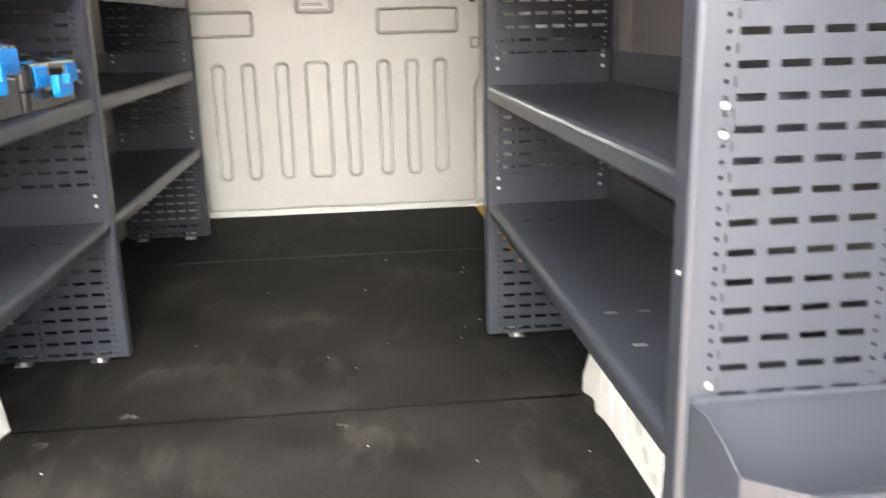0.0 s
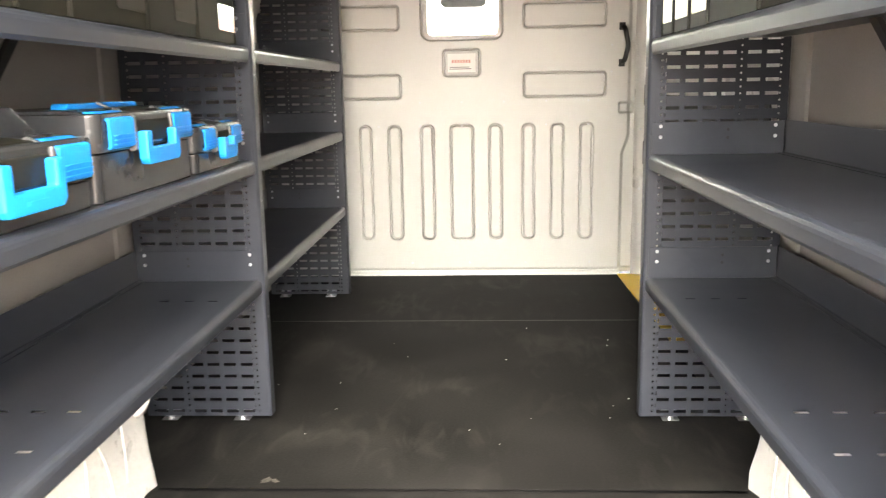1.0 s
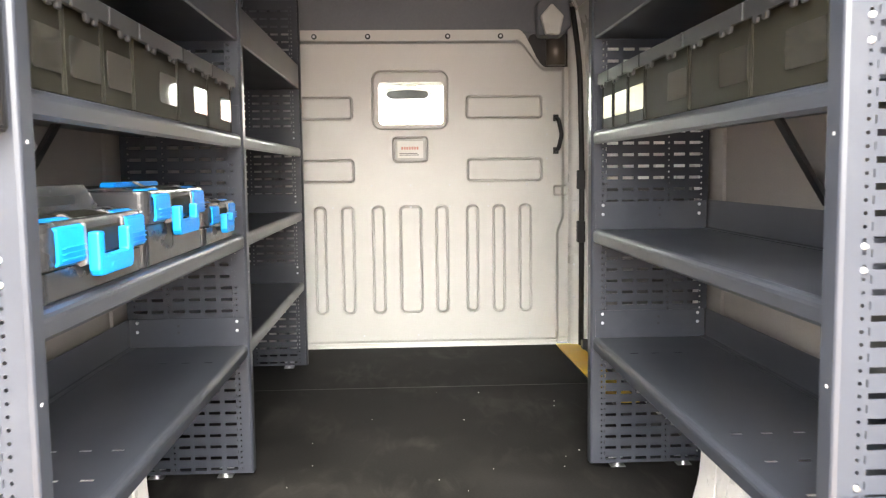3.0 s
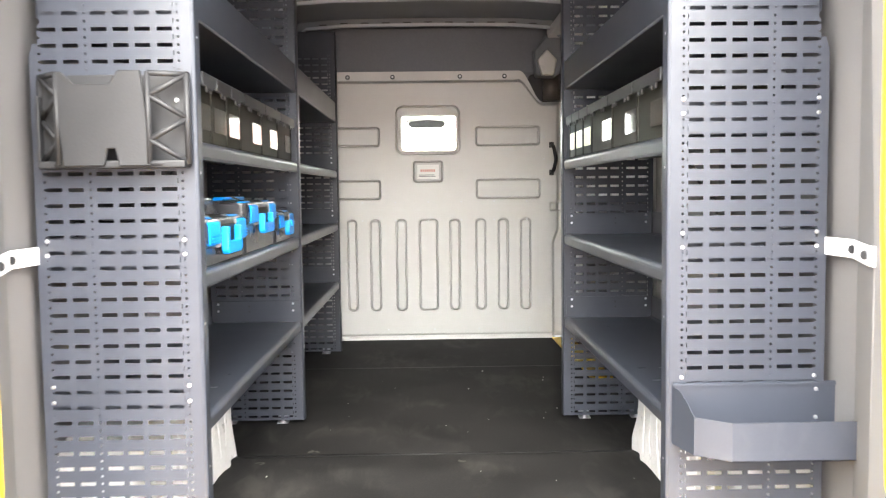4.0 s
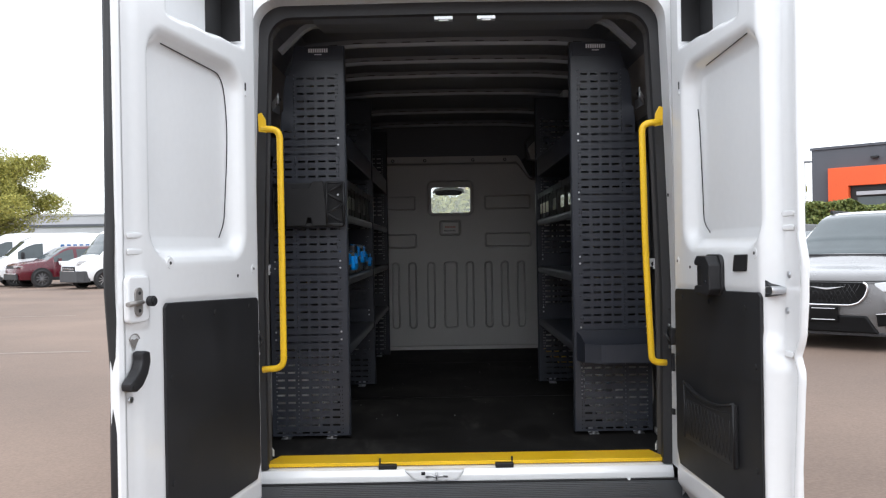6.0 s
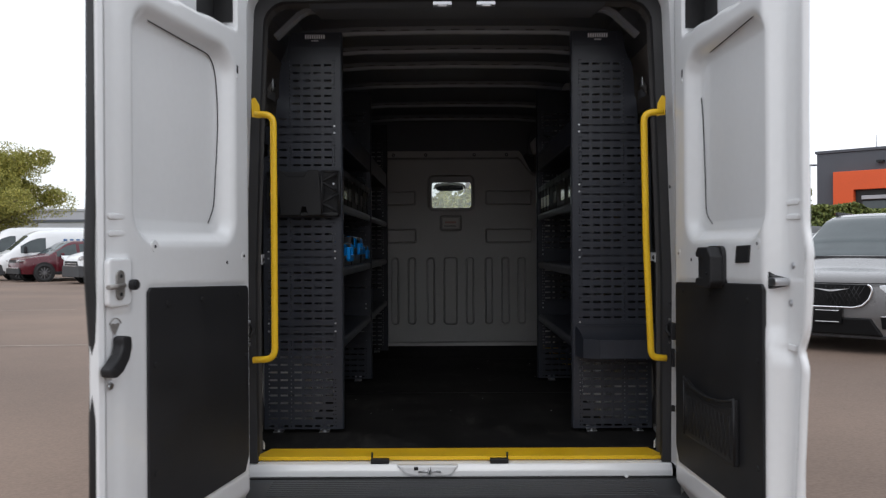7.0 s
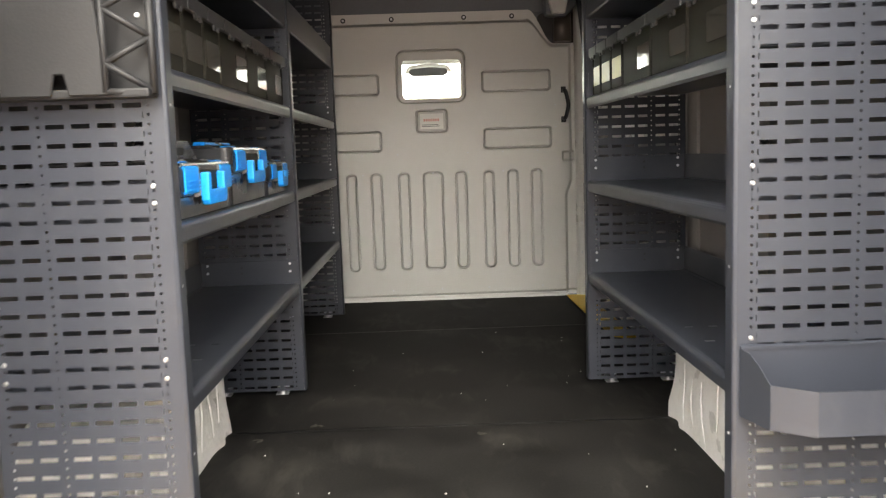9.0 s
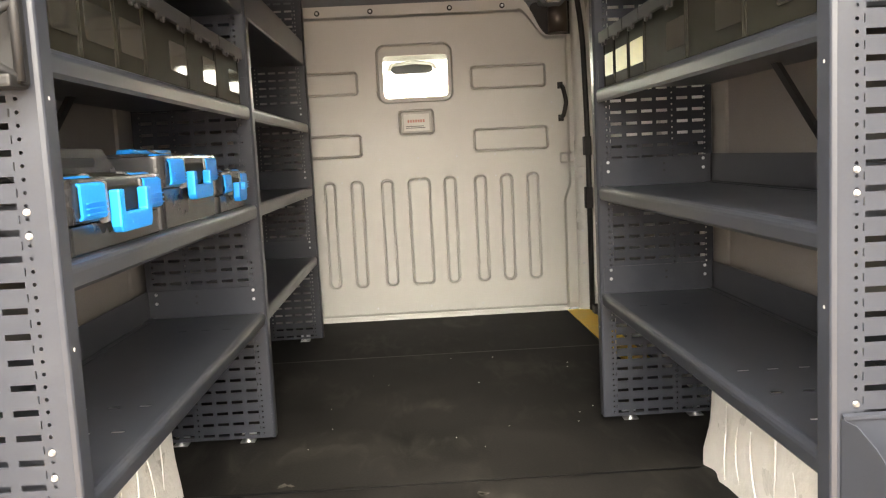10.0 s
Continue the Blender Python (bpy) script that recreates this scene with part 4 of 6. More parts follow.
    add_box(bm, (side * (AISLE + 0.345), 0.001, 0.018), (side * (AISLE + 0.3475), 0.03, 1.20))
    bmesh.ops.recalc_face_normals(bm, faces=list(bm.faces))
    bm.to_mesh(data)
    bm.free()
    data.materials.append(STEEL_GREY)
    return data


PANEL = {side: perforated(side) for side in (-1, 1)}


def end_panel(unit, side, y):
    ob = new("end_panel", PANEL[side])
    ob.parent = unit
    ob.matrix_basis = unit.matrix_basis.inverted() @ Matrix.Translation((0, y, 0))
    tagged(ob, "slotted grey steel end panel")
    for dx in (0.085, 0.29):
        part("foot_bolt", disc((side * (AISLE + dx), y + 0.020, 0.002), (0, 0, 1), 0.011, 0.012, 10, 0.003), ZINC, unit, "bright floor bolt")
        part("foot_tab", sheet([(y + 0.006, 0.002), (y + 0.040, 0.002), (y + 0.044, 0.006), (y + 0.044, 0.040)], 0.003, "x", side * (AISLE + dx) - 0.022, side * (AISLE + dx) + 0.022), ZINC, unit)
    return ob


def shelf_deck(unit, side, ya, yb, z, tall=False):
    """A folded steel shelf between two end panels: rolled front lip, upturned back and ends, bolts at both ends."""
    xf, xb = AISLE + 0.004, AISLE + 0.345
    if tall:
        line = [(xf + 0.018, z + 0.108), (xf + 0.004, z + 0.110), (xf, z + 0.106), (xf, z + 0.004), (xf + 0.004, z), (xb - 0.004, z), (xb, z + 0.004), (xb, z + 0.10)]
        bm = sheet([(side * x, q) for x, q in line], 0.0018 * side, "y", ya, yb)
    else:
        lip = [(xf + 0.014, z - 0.035), (xf + 0.005, z - 0.037), (xf + 0.001, z - 0.032)] + [(xf + 0.013 - 0.013 * math.cos(radians(a)), z - 0.013 + 0.013 * math.sin(radians(a))) for a in (0, 22, 45, 67, 90)] + [(xf + 0.020, z)]
        back = [(xb - 0.02, z), (xb - 0.004, z), (xb, z + 0.004), (xb, z + 0.085)]
        bm = sheet([(side * x, q) for x, q in lip], 0.0018 * side, "y", ya, yb)
        tmp = bpy.data.meshes.new("fold")
        sheet([(side * x, q) for x, q in back], 0.0018 * side, "y", ya, yb).to_mesh(tmp)
        bm.from_mesh(tmp)
        # the flat, with slots punched through it
        sx, sy = [AISLE + d for d in (0.068, 0.127, 0.19)], [ya + 0.151, ya + 0.303, ya + 0.457, yb - 0.22]
        gx_, gy_ = np.array(sorted([xf + 0.020, xb - 0.02] + [x + e for x in sx for e in (-0.012, 0.012)])), np.array(sorted([ya, yb] + [y + e for y in sy for e in (-0.006, 0.006)]))
        slotted = lambda X, Y: ~(sum((np.abs(X - x) < 0.011) & (np.abs(Y - y) < 0.0058) for x in sx for y in sy) > 0)
        for dz in (0.0, -0.0018):
            gv, gf = relief(gx_, gy_, lambda X, Y: 0 * X, slotted)
            vs = [bm.verts.new((side * p[0], p[1], z + dz)) for p in gv]
            for f in gf:
                bm.faces.new([vs[k] for k in f])
        bmesh.ops.delete(bm, geom=[v for v in bm.verts if not v.link_faces], context="VERTS")
    deck = part("shelf", bm, STEEL_GREY, unit, "folded grey steel shelf with a rolled front edge")
    for y0, y1 in ((ya, ya + 0.003), (yb - 0.003, yb)):
        flange = part("end_flange", box((side * (xf + 0.006), y0, z), (side * (xb - 0.004), y1, z + 0.083), 0.0008, 1), STEEL_GREY, deck)
    if not tall:
        for dz in (0.042, 0.062):
            part("flange_hole", disc((side * (AISLE + 0.20), yb - 0.0032, z + dz), (0, -1, 0), 0.004, 0.0006, 10), SEAL, deck)
    for dx in (0.031, 0.319):
        for dz in (0.045, 0.072):
            bolt(deck, (side * (AISLE + dx), yb - 0.003, z + dz))
    return deck


unit_r = thing("shelving_unit", (0.69, 1.15, 0), "grey steel van shelving bay with slotted ends, mostly empty", "shelving", "van shelving units")
unit_l = thing("shelving_unit", (-0.69, 1.88, 0), "grey steel two-bay van shelving holding tool cases", "shelving", "van shelving units")
for u, side, ys in ((unit_r, 1, (REAR_Y, MID_Y)), (unit_l, -1, (REAR_Y, MID_Y, FRONT_Y))):
    for y in ys:
        end_panel(u, side, y)
    for ya, yb in zip(ys, ys[1:]):
        for z in (0.405, 0.730, 1.020):
            shelf_deck(u, side, ya + 0.036, yb - 0.002, z)
        shelf_deck(u, side, ya + 0.036, yb - 0.002, 1.285, tall=True)
    # strut from the top shelf down to the wall
    part("shelf_strut", sheet([(side * 0.775, 1.02), (side * 0.897, 0.82)], 0.010 * side, "y", 1.195, 1.225), BLACK_TRIM, u, "black diagonal shelf strut")
    # blank top plate with the maker's mark as plain bars
    plate = part("name_plate", box((side * (AISLE + 0.012), REAR_Y - 0.003, 1.712), (side * (AISLE + 0.20), REAR_Y - 0.0005, 1.773), 0.001, 1), STEEL_GREY, u)
    cx = side * (AISLE + 0.115)
    for k in range(9):
        x = cx - 0.040 + 0.010 * k
        part("mark_bar", box((x - 0.0036, REAR_Y - 0.0036, 1.746), (x + 0.0036, REAR_Y - 0.003, 1.764)), SIGN_WHITE, plate, "white maker's mark drawn as bars")
    part("mark_bar", box((cx - 0.016, REAR_Y - 0.0036, 1.735), (cx + 0.016, REAR_Y - 0.003, 1.739)), SIGN_WHITE, plate)
    # brackets from the end panel to the pillar
    for z, xo, metal in ((0.775, 0.858, GALV), (1.49, 0.808, ZINC)):
        br = part("pillar_bracket", sheet([(side * (xo - 0.004), REAR_Y + 0.012), (side * (xo + 0.004), 0.300), (side * (xo - 0.060), 0.110), (side * (xo - 0.060), 0.092)], 0.003 * side, "z", z - 0.019, z + 0.019), metal, u, "galvanised bracket plate to the pillar")
        for f in (0.10, 0.86):
            at = Vector((side * (xo + 0.004 - 0.064 * f), 0.300 - 0.19 * f, z))
            part("bracket_bolt", disc(at, (-side * 0.95, -0.32, 0), 0.009, 0.008, 10, 0.002), BLACK_TRIM, br, "dark bolt")
# rear face bolts of the panels
for u, side in ((unit_r, 1), (unit_l, -1)):
    for z in (0.452, 0.487, 0.775, 0.806, 1.065, 1.096, 1.33, 1.36):
        for dx in (HOLE, HOLE + 0.295):
            if not (z > 1.2 and dx > 0.2):
                bolt(u, (side * (AISLE + dx), REAR_Y - 0.0005, z))
    for y in (REAR_Y, MID_Y) + ((FRONT_Y,) if side < 0 else ()):
        for z in (0.30, 0.62, 0.95, 1.24):
            part("edge_rivet", disc((side * (AISLE - 0.002), y + 0.018, z), (-side, 0, 0), 0.0036, 0.0022, 10, 0.0008), GALV, u)


# ---------- things on the shelving ----------
def storage_tray():
    t = thing("storage_tray", (0.69, 0.39, 0.34), "grey folded steel tray hung on the slotted panel", "tray")
    y0, y1, zb, zt = 0.262, REAR_Y - 0.004, 0.340, 0.468
    xa, xb, xc = 0.520, 0.884, 0.05
    part("tray_back", box((xa, y1 - 0.002, zb), (xb, y1, zt + 0.004), 0.0006, 1), STEEL_GREY, t)
    part("tray_floor", prism([(xa, y1 - 0.003), (xb, y1 - 0.003), (xb + 0.008, y0 + xc), (xb - 0.016, y0), (xa + 0.084, y0), (xa + 0.022, y0 + xc)], "z", zb, zb + 0.002), STEEL_GREY, t)
    front = sheet([(xa + 0.022, y0 + xc), (xa + 0.084, y0), (xb - 0.016, y0), (xb + 0.008, y0 + xc)], 0.002, "z", zb, zb + 0.082)
    part("tray_front", front, STEEL_GREY, t)
    for x, lean in ((xa, 0.022), (xb, 0.008)):
        sd_bm = prism([(y1, zb), (y1, zt), (y1 - 0.028, zt - 0.002), (y1 - 0.060, zt - 0.022), (y1 - 0.080, zb + 0.088), (y0 + xc, zb + 0.082), (y0 + xc, zb)], "x", -0.001, 0.001)
        for v in sd_bm.verts:
            v.co.x += x + lean * (y1 - v.co.y) / (y1 - y0 - xc)
        part("tray_side", sd_bm, STEEL_GREY, t)
    part("tray_hook", sheet([(y1 - 0.004, zt), (y1 - 0.004, zt + 0.004), (y1 + 0.001, zt + 0.006)], 0.002, "x", xa, xb), STEEL_GREY, t)
    for z in (zb + 0.055, zb + 0.118):
        bolt(t, (0.838, y1 - 0.002, z))
    return t


storage_tray()


def document_holder():
    t = thing("document_holder", (-0.67, 0.40, 0.96), "black moulded plastic document pocket with latticed sides", "document holder")
    xa, xb, za, zb, y0, y1 = -0.835, -0.518, 0.964, 1.163, 0.340, REAR_Y - 0.003
    part("back_plate", box((xa, y1 - 0.006, za), (xb, y1, zb - 0.004), 0.003), HOLDER_BLACK, t)
    part("bottom", box((xa + 0.01, y0 + 0.01, za - 0.004), (xb - 0.002, y1, za + 0.012), 0.004), HOLDER_BLACK, t)
    cover = [(-0.782, zb - 0.004), (-0.766, zb - 0.004), (-0.742, zb - 0.030), (-0.668, zb - 0.030), (-0.650, zb - 0.002), (-0.604, zb - 0.002), (-0.585, za), (-0.652, za), (-0.660, za + 0.036), (-0.676, za + 0.036), (-0.684, za), (-0.768, za)]
    part("front_cover", prism(cover, "y", y0, y0 + 0.010, 0.002, 1), HOLDER_BLACK, t)
    # latticed corners: two frames of slanting bars
    for xo, xi, s in ((xb, -0.59, 1), (xa, -0.778, -1)):
        lat = bmesh.new()
        pts = lambda u, z: (xi + (xo - xi) * u, y0 + 0.004 + (0.030 if s > 0 else 0.055) * u, z)
        n = 5
        zz = [za + 0.008 + (zb - za - 0.016) * k / (n - 1) for k in range(n)]
        add_tube(lat, [pts(0.0, za + 0.004), pts(0.0, zb - 0.006)], 0.006, 6)
        add_tube(lat, [pts(1.0, za + 0.004), pts(1.0, zb - 0.006)], 0.007, 6)
        for k in range(n - 1):
            a, b = (0.0, 1.0) if k % 2 else (1.0, 0.0)
            add_tube(lat, [pts(a, zz[k]), pts(b, zz[k + 1])], 0.006, 6)
        for z in (za + 0.006, zb - 0.008):
            add_tube(lat, [pts(0, z), pts(1, z)], 0.006, 6)
        part("lattice", lat, HOLDER_BLACK, t, "slanting lattice bars")
        part("side_wall", box((min(xo, xo - s * 0.006), y0 + 0.035, za), (max(xo, xo - s * 0.006), y1, zb - (0.0 if s > 0 else 0.05)), 0.002), HOLDER_BLACK, t)
    for x, z in ((-0.545, 1.104), (-0.805, 1.104)):
        bolt(t, (x, y1 - 0.007, z))
    return t


document_holder()


def grab_bar(side):
    t = thing("grab_bar", (side * 0.77, -0.10, 0.38), "yellow painted tubular grab bar beside the rear opening", "grab bar", "rear grab bars")
    lean = 0.020 if side > 0 else 0.0
    path = [(side * 0.790, -0.105, 0.393), (side * (0.706 + lean * 1.3), -0.11, 0.398), (side * (0.706 + lean * 0.4), -0.11, 0.85), (side * 0.704, -0.125, 1.327), (side * 0.776, -0.125, 1.332)]
    part("bar", tube(bend(path, 0.06, 8), 0.0130, 14), YELLOW, t)
    part("mount_plate", prism([(side * 0.752, 1.315), (side * 0.784, 1.32), (side * 0.786, 1.388), (side * 0.772, 1.394), (side * 0.756, 1.365)], "y", -0.133, -0.123, 0.002), YELLOW, t, "yellow mounting plate")
    return t


grab_bar(1)
grab_bar(-1)


def toolbox(ya, yb, top, latch, pull, label, lid_handle, deep=0.29):
    """A hard tool case: tapered base, lid with round corners, two blue latches in grey frames, and a blue pull handle
    over a smoky window. latch and pull are (from, to) heights over the shelf."""
    z0, xf = 0.7325, -0.522
    mid, w = (ya + yb) / 2, yb - ya
    t = thing("toolbox", ((xf - deep / 2), mid, z0), label, "toolbox", "blue-latched tool cases")
    split = z0 + latch[0] - 0.004
    part("base", prism(round_rect(xf - deep, xf - 0.008, ya + 0.010, yb - 0.010, 0.016), "z", z0, split - 0.002, 0.004), CASE_GREY, t)
    lid = part("lid", prism(round_rect(xf - deep - 0.004, xf, ya, yb, 0.024, 6), "z", split, top - 0.006, 0.006), CASE_GREY, t, "charcoal lid with rounded corners")
    # raised top plate, sloping to the front
    part("top_plate", prism([(xf - deep + 0.02, top - 0.007), (xf - 0.026, top - 0.007), (xf - 0.060, top), (xf - deep + 0.05, top)], "y", ya + 0.022, yb - 0.022, 0.003), CASE_GREY, lid)
    lw = 0.108 * w
    for s in (-1, 1):
        yc = mid + s * (w * 0.5 - 0.034 - lw)
        strap = sheet([(xf - 0.036, top - 0.003), (xf - 0.020, top - 0.003), (xf + 0.006, top - 0.016), (xf + 0.007, z0 + latch[0] + 0.004), (xf + 0.002, z0 + latch[0])], -0.0045, "y", yc - lw, yc + lw)
        bmesh.ops.bevel(strap, geom=list(strap.edges), offset=0.0016, segments=1, affect="EDGES")
        la = part("latch", strap, BLUE, t, "bright blue latch")
        for k in range(3):
            z = z0 + latch[0] + (latch[1] - latch[0]) * (0.14 + 0.13 * k)
            part("grip_line", box((xf + 0.009, yc - lw * 0.8, z), (xf + 0.0122, yc + lw * 0.8, z + 0.0018)), BLUE, la)
        ye = yc - s * (lw + 0.009)
        part("latch_frame", prism([(xf - 0.024, top - 0.002), (xf + 0.004, top - 0.014), (xf + 0.006, z0 + latch[0] - 0.006), (xf - 0.004, z0 + latch[0] - 0.010), (xf - 0.024, z0 + latch[0] + 0.01)], "y", ye - 0.006, ye + 0.006, 0.002), POST_GREY, lid, "pale grey latch frame")
        part("hinge_knuckle", tube([(xf - 0.030, ye - s * 0.012, top - 0.006), (xf - 0.030, ye + s * 0.004, top - 0.006)], 0.007, 8), POST_GREY, lid)
    inner = w * 0.5 - 0.034 - 2 * lw - 0.020
    part("clear_window", prism([(xf - 0.058, top + 0.001), (xf - 0.020, top - 0.004), (xf + 0.003, top - 0.024), (xf + 0.003, z0 + latch[0] + 0.006), (xf - 0.002, z0 + latch[0] + 0.006), (xf - 0.002, top - 0.028)], "y", mid - inner, mid + inner, 0.001, 1), SMOKE, lid, "smoky clear front window")
    # pull handle: two upright arms on a deep bar with cut corners
    hw, arm = inner + 0.004, 0.024
    zl, zt = z0 + pull[0], z0 + pull[1]
    outl = [(mid - hw, zt), (mid - hw, zl + 0.010), (mid - hw + 0.010, zl), (mid + hw - 0.010, zl), (mid + hw, zl + 0.010), (mid + hw, zt), (mid + hw - arm, zt), (mid + hw - arm, zl + 0.030), (mid - hw + arm, zl + 0.030), (mid - hw + arm, zt)]
    grip = part("front_handle", prism(outl, "x", xf + 0.004, xf + 0.022, 0.004), BLUE, t, "bright blue pull handle")
    part("grip_mark", box((xf + 0.0218, mid - 0.028, zl + 0.012), (xf + 0.0228, mid + 0.028, zl + 0.017)), BLUE, grip)
    if lid_handle == 1:
        # folded carry handle: a low arch with a narrow finger slot
        arch = part("carry_handle", prism([(mid - 0.205, top - 0.004), (mid - 0.135, top + 0.042), (mid + 0.120, top + 0.042), (mid + 0.195, top - 0.004)], "x", xf - 0.105, xf - 0.070, 0.004), CASE_GREY, t, "folded charcoal carry handle")
        part("finger_slot", prism(round_rect(mid - 0.085, mid + 0.075, top + 0.010, top + 0.026, 0.007, 3), "x", xf - 0.0708, xf - 0.0694), SEAL, arch, "dark finger slot")
        part("handle_bridge", prism([(mid - 0.16, top), (mid - 0.14, top + 0.022), (mid + 0.14, top + 0.022), (mid + 0.16, top)], "x", xf - 0.19, xf - 0.11, 0.003), CASE_GREY, t)
        part("lid_strip", box((xf - 0.130, mid - 0.17, top - 0.001), (xf - 0.112, mid - 0.11, top + 0.004), 0.001, 1), BLUE, lid, "short blue strip")
    elif lid_handle == 2:
        bar = prism([(mid - 0.150, top), (mid - 0.140, top + 0.010), (mid + 0.140, top + 0.010), (mid + 0.150, top)], "x", xf - 0.115, xf - 0.085, 0.003)
        part("carry_handle", bar, BLUE, t, "blue carry handle")
        part("handle_stay", tube([(xf - 0.060, mid - 0.035, top - 0.002), (xf - 0.082, mid - 0.045, top + 0.010)], 0.003, 6), POST_GREY, t)
    return t


toolbox(0.487, 0.945, 0.851, (0.050, 0.112), (0.024, 0.092), "large charcoal tool case with bright blue latches and handle", 1)
toolbox(0.950, 1.412, 0.884, (0.086, 0.142), (0.052, 0.112), "tall charcoal tool case with blue latches and blue carry handle", 2)
toolbox(1.425, 1.775, 0.842, (0.050, 0.100), (0.024, 0.074), "small charcoal tool case with bright blue latches", 0, 0.24)


def parts_bin(side, ya, yb, label, glint=None):
    """A smoky clear organiser: thin-walled tub with an inside divider, and a black lid with notched front."""
    z0, zt, xf, xb = 1.0225, 1.150, 0.525, 0.79
    t = thing("parts_bin", (side * 0.66, (ya + yb) / 2, z0), label, "organiser bin", "clear organiser bins")
    ys = (ya + 0.004, yb - 0.004)
    front = [(side * xf, y) for y in ys]
    loop = front + [(side * xb, ys[-1]), (side * xb, ys[0])]
    bm = bmesh.new()
    th = 0.002
    def shrink(p):
        x, y = p
        return (x + side * th if abs(x) < 0.7 else x - side * th, min(max(y, ys[0] + th), ys[-1] - th))
    rows = [[bm.verts.new((x, y, z)) for x, y in line] for line, z in ((loop, z0), (loop, zt), ([shrink(p) for p in loop], zt), ([shrink(p) for p in loop], z0 + th))]
    for a, b in zip(rows, rows[1:]):
        for i in range(len(loop)):
            j = (i + 1) % len(loop)
            bm.faces.new((a[i], a[j], b[j], b[i]))
    bm.faces.new(rows[0])
    bm.faces.new(rows[-1])
    bmesh.ops.recalc_face_normals(bm, faces=list(bm.faces))
    tub = part("tub", bm, SMOKE, t, "smoky clear plastic tub")
    for y in (ys[0], ys[-1]):
        part("corner_rib", box((min(side * (xf - 0.003), side * (xf + 0.008)), y - 0.003, z0), (max(side * (xf - 0.003), side * (xf + 0.008)), y + 0.003, zt), 0.001, 1), SMOKE, tub)
    y = (ya + yb) / 2
    part("divider", box((min(side * (xf + 0.02), side * xb), y - 0.001, z0 + 0.003), (max(side * (xf + 0.02), side * xb), y + 0.001, zt - 0.02)), SMOKE, tub)
    # label window low on one end of the front: clear, or with a reflection painted on
    w = yb - ya
    lw = min(0.124, w * 0.80)
    y0 = ya + 0.008 if side > 0 else yb - 0.008 - lw
    part("label_window", prism(round_rect(y0, y0 + lw, z0 + 0.028, z0 + 0.088, 0.006, 3), "x", min(side * (xf - 0.0025), side * (xf - 0.0005)), max(side * (xf - 0.0025), side * (xf - 0.0005))), glint or LABEL_CLEAR, tub, "label window with a pale yellow reflection painted on" if glint else "clear label window")
    # black lid: a band with deep notches under its front edge
    out = [(ya + 0.001, zt + 0.026), (ya + 0.001, zt - 0.004)]
    n = max(1, round(w / 0.15))
    for k in range(n):
        c = ya + w * (k + 0.5) / n
        out += [(c - 0.026, zt - 0.004), (c - 0.022, zt - 0.016), (c - 0.008, zt - 0.016), (c - 0.006, zt - 0.008), (c + 0.010, zt - 0.008), (c + 0.012, zt - 0.016), (c + 0.026, zt - 0.016), (c + 0.030, zt - 0.004)]
    out += [(yb - 0.001, zt - 0.004), (yb - 0.001, zt + 0.026)]
    lidp = part("lid", prism([(side * (xf - 0.014), zt + 0.016), (side * (xf + 0.012), zt + 0.034), (side * (xb + 0.004), zt + 0.036), (side * (xb + 0.004), zt + 0.002), (side * (xf - 0.004), zt + 0.002)], "y", ya + 0.001, yb - 0.001, 0.003), BLACK_TRIM, t, "black hinged lid")
    part("lid_lip", prism(out, "x", min(side * (xf - 0.016), side * (xf - 0.010)), max(side * (xf - 0.016), side * (xf - 0.010)), 0.0015, 1), BLACK_TRIM, lidp)
    return t


for ya, yb in ((0.475, 0.594), (0.598, 0.750), (0.754, 0.903), (0.908, 1.204), (1.209, 1.480), (1.485, 1.765)):
    parts_bin(-1, ya, yb, "smoky clear organiser bin with black lid on the upper shelf")
for ya, yb in ((0.475, 0.733), (0.738, 1.033), (1.038, 1.345)):
    parts_bin(1, ya, yb, "smoky clear organiser bin with black lid on the upper shelf")
for ya, yb in ((1.350, 1.498), (1.503, 1.650), (1.655, 1.775)):
    parts_bin(1, ya, yb, "narrow smoky organiser bin, pale yellow reflection painted on its label window", LABEL_GLINT)


# ---------- rear doors ----------
def door_frame(start, d):
    """Local x runs along the door from the hinge side, y points out of the inner face, z up."""
    dx = Vector((d[0], d[1], 0)).normalized()
    n = Vector((-dx.y, dx.x, 0)) if d[0] < 0 else Vector((dx.y, -dx.x, 0))
    m = Matrix.Identity(4)
    m.col[0][:3], m.col[1][:3], m.col[2][:3] = dx, n, (0, 0, 1)
    m.translation = Vector((start[0], start[1], 0.0))
    return m


